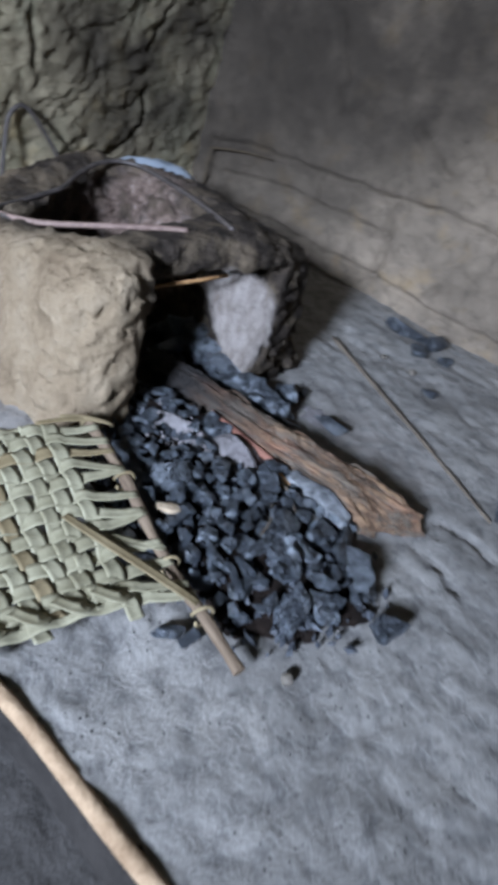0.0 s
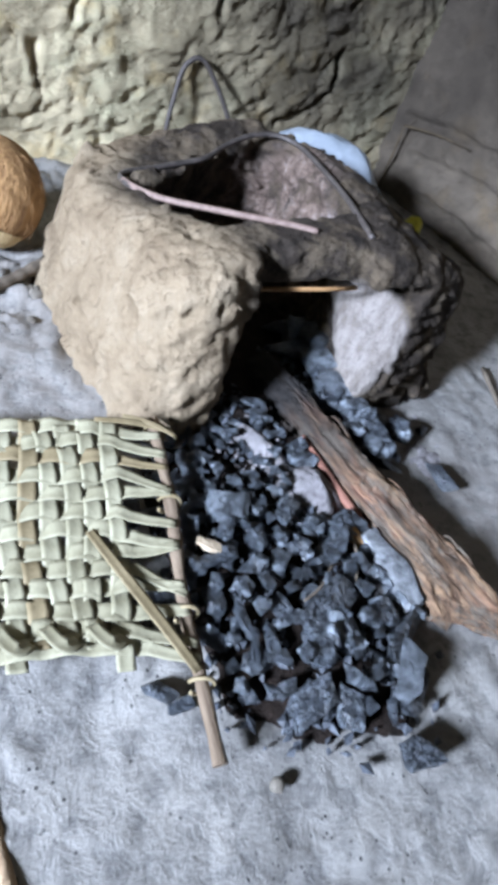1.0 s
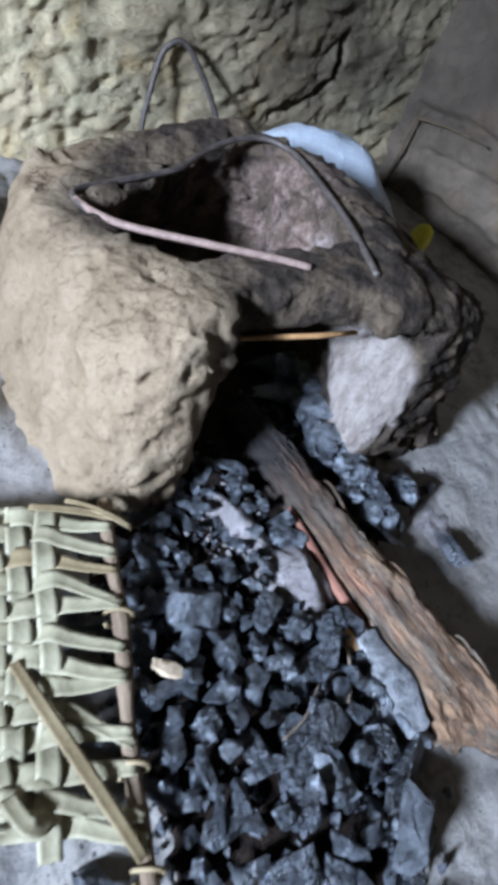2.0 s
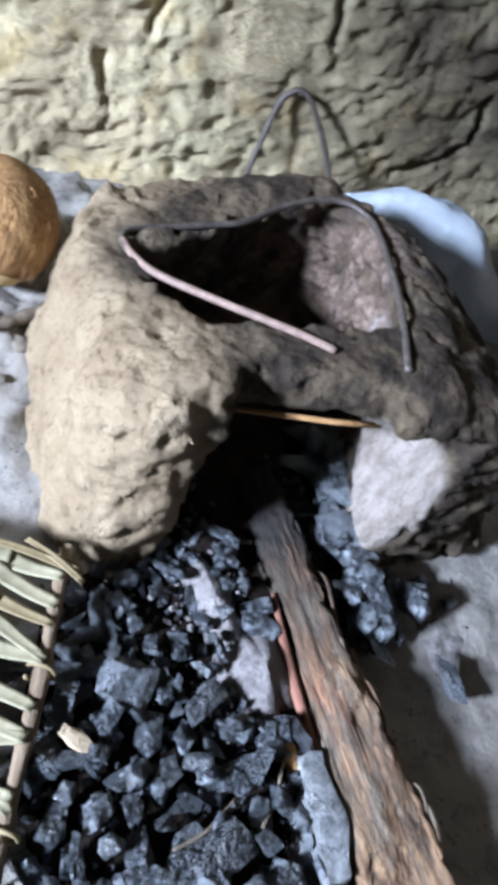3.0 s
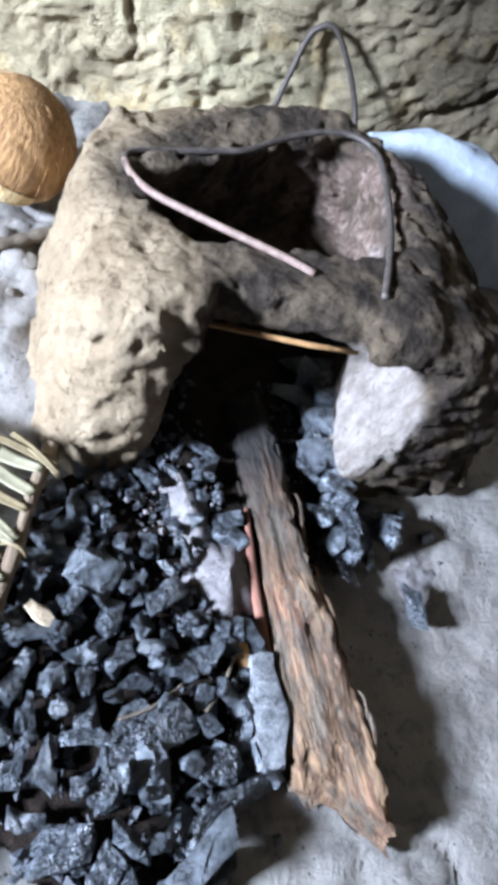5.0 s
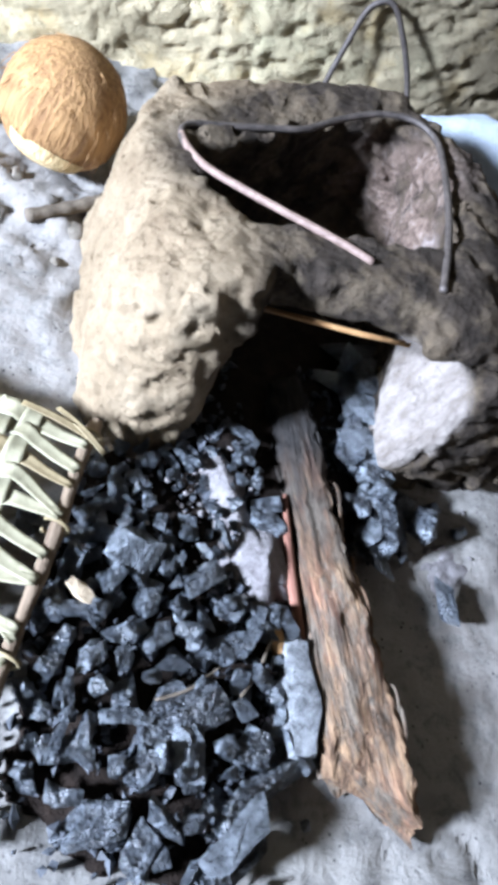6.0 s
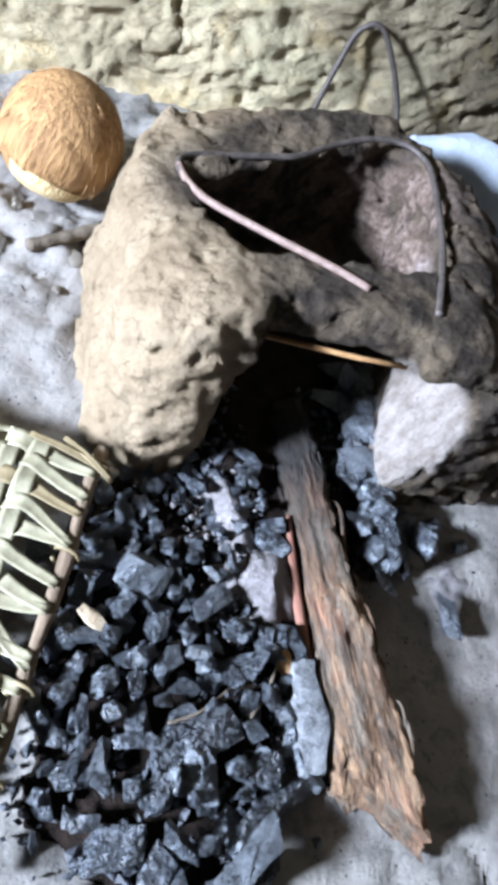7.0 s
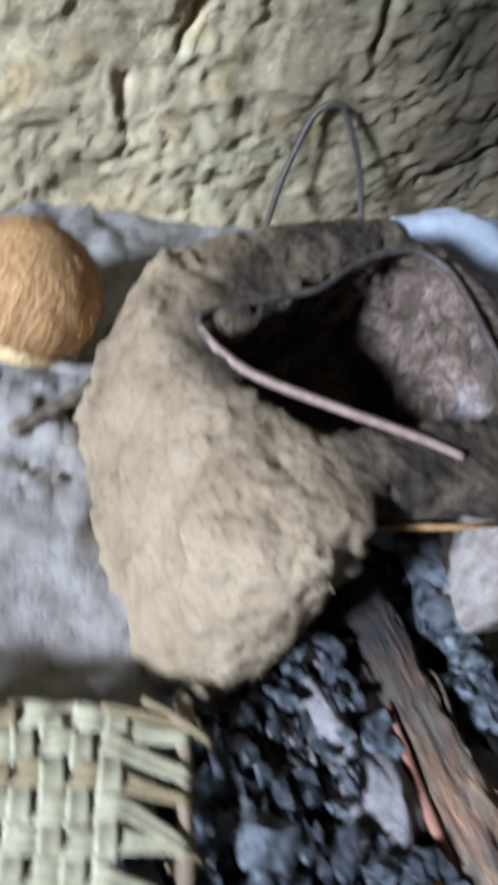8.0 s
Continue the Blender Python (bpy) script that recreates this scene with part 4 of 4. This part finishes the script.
thing("pebble", "small grey pebble on the floor", "pebble", mesh=CLODS[1], at=pose(0.407, 0.206, 0.005) @ Matrix.Diagonal((0.011, 0.011, 0.011, 1)))


# ---------------------------------------------------------------- coconut
def make_husk(name, low, high):
    n = Nodes(name)
    sep = n.node("ShaderNodeSeparateXYZ", Vector=n.coord.outputs["Object"])
    fibre = n.noise(n.place(stretch=(1, 1, 0.08)), 260, 4, 0.6, 0.4)
    patch = n.noise(n.place(), 30, 4, 0.6)
    colour = n.ramp(n.math("ADD", n.math("MULTIPLY", fibre, 0.6), n.math("MULTIPLY", patch, 0.4)), (0.33, low), (0.66, high))
    return n.done(colour, 0.75, ((fibre, 0.0025), (patch, 0.003)), spec=0.3)


HUSK = make_husk("coconut_fibre", (0.17, 0.085, 0.035), (0.50, 0.30, 0.13))
HUSK_PALE = make_husk("coconut_cut", (0.52, 0.37, 0.17), (0.78, 0.62, 0.36))


def build_coconut():
    r = 0.060
    bm = bmesh.new()
    bmesh.ops.create_uvsphere(bm, u_segments=56, v_segments=36, radius=r)
    for v in bm.verts:
        up = v.co.z / r
        a = math.atan2(v.co.y, v.co.x)
        v.co *= 1 + 0.012 * noise.noise(v.co * 40) + 0.006 * noise.noise((a * 9, up * 1.2, 0)) + 0.02 * math.cos(3 * a) * (1 - up * up)
        v.co.z *= 1.05 if v.co.z > 0 else 0.95
    mesh = bpy.data.meshes.new("shell")
    bm.to_mesh(mesh)
    bm.free()
    mesh.materials.append(HUSK)
    shade(mesh)
    nut = thing("coconut", "brown husked coconut with a pale shaved band", "coconut", at=pose(0.262, 0.837, 0.060, -12, 14, 0))
    part("shell", mesh, nut)
    # shaved band round the lower side
    verts, faces = [], []
    n, m = 44, 7
    for i in range(n + 1):
        a = radians(-128 + 84 * i / n)
        for j in range(m):
            b = radians(-46 + 27 * j / (m - 1) + 3 * math.sin(a * 3) * (j / (m - 1)))
            q = 1.016 - 0.016 * abs(j - (m - 1) / 2) / ((m - 1) / 2) - (0.02 if i in (0, n) else 0)
            verts.append((r * q * 1.01 * math.cos(b) * math.cos(a), r * q * 1.01 * math.cos(b) * math.sin(a), r * q * 0.97 * math.sin(b)))
    for i in range(n):
        for j in range(m - 1):
            a = i * m + j
            faces.append((a, a + m, a + m + 1, a + 1))
    part("cut_band", mesh_of("cut_band", verts, faces, HUSK_PALE), nut, "pale shaved band")
    # loose fibres
    rnd = random.Random(3)
    fibres_v, fibres_f = [], []
    for _ in range(150):
        a, b = rnd.uniform(0, 2 * math.pi), rnd.uniform(-0.3, 1.3)
        base = Vector((math.cos(a) * math.cos(b), math.sin(a) * math.cos(b), math.sin(b))) * r * 1.0
        down = Vector((-math.cos(a) * math.sin(b), -math.sin(a) * math.sin(b), math.cos(b)))
        side = base.normalized().cross(down)
        tip = base * 1.05 - down * rnd.uniform(0.008, 0.022) + side * rnd.uniform(-0.004, 0.004)
        vs, fs = tube([base, base * 1.03 - down * 0.005, tip], 0.0004, 3, [1, 0.8, 0.3], ends=False)
        k = len(fibres_v)
        fibres_v += vs
        fibres_f += [tuple(k + c for c in q) for q in fs]
    part("fibre_tuft", mesh_of("fibre_tuft", fibres_v, fibres_f, HUSK), nut, "loose brown fibre")
    return nut


build_coconut()


# ---------------------------------------------------------------- woven palm mat
def ribbon(points, width, normal_up=True, thick=0.0009, curl=0.0):
    """A flat leaf strip along points, a little cupped."""
    line = [Vector(q) for q in points]
    verts, faces = [], []
    m = 5
    for k, q in enumerate(line):
        way = (line[min(k + 1, len(line) - 1)] - line[max(k - 1, 0)]).normalized()
        side = way.cross(Vector((0, 0, 1))).normalized()
        up = side.cross(way)
        for layer in (1, -1):
            for j in range(m):
                s = (j / (m - 1) - 0.5)
                verts.append(q + side * width[k] * s + up * (layer * thick * 0.5 + curl * (s * s * 4 - 0.4)))
    for k in range(len(line) - 1):
        a, b = k * 2 * m, (k + 1) * 2 * m
        for j in range(m - 1):
            faces.append((a + j, a + j + 1, b + j + 1, b + j))
            faces.append((a + m + j, b + m + j, b + m + j + 1, a + m + j + 1))
        faces.append((a, b, b + m, a + m))
        faces.append((a + m - 1, a + 2 * m - 1, b + 2 * m - 1, b + m - 1))
    e = (len(line) - 1) * 2 * m
    for j in range(m - 1):
        faces.append((j, m + j, m + j + 1, j + 1))
        faces.append((e + j, e + j + 1, e + m + j + 1, e + m + j))
    return verts, faces


def build_mat():
    rnd = random.Random(11)
    top, low = Vector((0.378, 0.505, 0.046)), Vector((0.363, 0.236, 0.016))     # ends of the rib

    def at(s, t, h=0.0):
        """s metres left of the rib, t metres down from its upper end."""
        way = (low - top).normalized()
        left = Vector((-0.985, 0.11, 0)).normalized()
        sag = -0.10 * s + 0.004 * math.sin(9 * s + 30 * t)
        q = top + way * t + left * s
        return Vector((q.x, q.y, max(q.z + sag, 0.006) + h))

    mat = thing("palm_mat", "woven dry palm-leaf mat with its rib, lying by the fire", "mat")
    line = [at(0, -0.012), at(0.001, 0.03), at(-0.001, 0.08), at(0, 0.13), at(0.001, 0.18), at(0, 0.23), at(-0.002, 0.283)]
    line = smooth_line(line, 6)
    verts, faces = tube(line, 0.0060, 9, [0.92 + 0.16 * math.sin(k * 0.9) * math.sin(k * 0.37 + 1) - 0.25 * max(0, k / (len(line) - 1) - 0.9) * 10 * 0.4 for k in range(len(line))])
    verts = [Vector((v.x, v.y, v.z)) for v in verts]
    part("rib", mesh_of("rib", verts, faces, RIB, angle=50), mat, "brown split palm rib")
    pitch, wide = 0.0160, 0.0158
    rows, cols = 13, 16
    knots = (0.004, 0.030, 0.062, 0.092, 0.105, 0.142, 0.160, 0.200)     # where the strips are tied to the rib
    # strips that run out from the rib, gathered at the knots
    for i in range(rows):
        t0 = 0.006 + i * pitch
        knot = min(knots, key=lambda q: abs(q - t0))
        pull = (knot - t0) * rnd.uniform(0.6, 1.1) + 0.010 + rnd.uniform(-0.002, 0.004)
        free = rnd.uniform(0.034, 0.058)
        narrow = rnd.uniform(0.36, 0.62)
        drift = rnd.uniform(-0.004, 0.004)
        pts, ws = [], []
        for k in range(60):
            s = 0.30 * k / 59
            c = (s - 0.042) / pitch
            weave = 0.0019 * math.cos(math.pi * c) * (1 if i % 2 else -1) if s > 0.036 else 0.0
            t = t0 + pull * max(0, 1 - s / free) + drift * math.sin(s * 22 + i) + 0.0012 * math.sin(s * 60 + i)
            pts.append(at(s, t, 0.005 + weave + 0.0035 * max(0, 1 - s / 0.02)))
            ws.append(wide * (narrow + (1 - narrow) * min(1, s / 0.062)) * (0.97 + 0.06 * math.sin(s * 35 + 2 * i)))
        verts, faces = ribbon(pts, ws, curl=0.0009)
        part("leaf_strip", mesh_of("leaf_strip", verts, faces, LEAF if rnd.random() < 0.85 else LEAF_BROWN), mat)
    # strips woven across them
    for j in range(cols):
        s0 = 0.048 + j * pitch + rnd.uniform(-0.002, 0.002)
        pts, ws = [], []
        start, stop = rnd.uniform(-0.005, 0.006), (rows - 1) * pitch + 0.010 + rnd.uniform(-0.018, 0.014)
        lean = rnd.uniform(-0.006, 0.006)
        for k in range(64):
            t = start + (stop - start) * k / 63
            c = (t - 0.006) / pitch
            weave = -0.0019 * math.cos(math.pi * c) * (1 if j % 2 else -1)
            pts.append(at(s0 + lean * (t - 0.1) / 0.1 + 0.002 * math.sin(t * 40 + j), t, 0.005 + weave))
            ws.append(wide * (0.93 + 0.06 * math.sin(t * 50 + j * 3)))
        verts, faces = ribbon(pts, ws, curl=0.0009)
        part("leaf_strip", mesh_of("leaf_strip", verts, faces, LEAF if rnd.random() < 0.82 else LEAF_BROWN), mat)
    # folded ends along the lower hem
    for j in range(5):
        s0 = 0.052 + j * 2 * pitch
        t1 = (rows - 1) * pitch
        pts = [at(s0 + 0.022 * k / 11, t1 + 0.012 * math.sin(math.pi * k / 11) - 0.012 * k / 11, 0.008 + 0.006 * math.sin(math.pi * k / 11)) for k in range(12)]
        verts, faces = ribbon(pts, [0.011] * 12, curl=0.001)
        part("folded_end", mesh_of("folded_end", verts, faces, LEAF), mat)
    # loose slanting ends bound to the rib
    for s1, t1, s2, t2, w in ((0.068, 0.105, 0.004, 0.222, 0.0098), (0.055, 0.00, -0.012, 0.012, 0.006), (0.03, -0.006, -0.014, 0.018, 0.005)):
        pts = [at(s1 + (s2 - s1) * k / 11, t1 + (t2 - t1) * k / 11, 0.0095 + 0.004 * math.sin(math.pi * k / 11)) for k in range(12)]
        verts, faces = ribbon(pts, [w * (0.6 + 0.4 * math.sin(math.pi * (0.15 + 0.7 * k / 11))) for k in range(12)], curl=0.0005)
        part("loose_strip", mesh_of("loose_strip", verts, faces, LEAF_BROWN if w < 0.01 else LEAF), mat)
    # bindings round the rib
    for t in (0.0, 0.075, 0.168, 0.225):
        pts = [at(0.009 * math.cos(a), t + 0.0012 * a, 0.0085 * math.sin(a)) for a in np.linspace(0, 2 * math.pi, 14)]
        verts, faces = tube(pts, 0.0017, 6)
        part("binding", mesh_of("binding", verts, faces, LEAF_BROWN), mat)
    return mat


build_mat()


# ---------------------------------------------------------------- plastic bag behind the stove
def build_bag():
    verts, faces = [], []
    n, m = 60, 30
    for i in range(n):
        u = i / (n - 1)
        x = 0.625 + 0.295 * u
        y = 0.985 + 0.010 * math.sin(5 * u)
        height = 0.120 + 0.024 * math.sin(math.pi * min(1, u * 1.4)) - 0.100 * max(0, u - 0.62) / 0.38
        for j in range(m):
            a = math.pi * j / (m - 1)
            r = 0.045 * (0.5 + 0.5 * math.sin(math.pi * min(1, 0.1 + u)))
            crumple = 0.004 * noise.noise((u * 7, a * 2.2, 1.0)) + 0.002 * noise.noise((u * 22, a * 5, 4.0))
            verts.append((x + crumple, y - r * math.cos(a) + crumple, max(0.0, (height + crumple) * math.sin(a) ** 0.5)))
    for i in range(n - 1):
        for j in range(m - 1):
            a = i * m + j
            faces.append((a, a + m, a + m + 1, a + 1))
    faces.append(tuple(range(m)))
    faces.append(tuple(range((n - 1) * m, n * m))[::-1])
    bag = thing("plastic_bag", "crumpled white plastic bag with a yellow end", "bag")
    part("sheet", mesh_of("sheet", verts, faces, SACK), bag)
    for x, y, z, sx, sy, sz in ((0.918, 0.945, 0.044, 0.034, 0.030, 0.070), (0.735, 1.035, 0.090, 0.030, 0.020, 0.030)):
        part("yellow_patch", clod_mesh(x * 10, YELLOW), bag, "bright yellow plastic", at=pose(x, y, z, 0, 20, 20) @ Matrix.Diagonal((sx, sy, sz, 1)))
    return bag


build_bag()
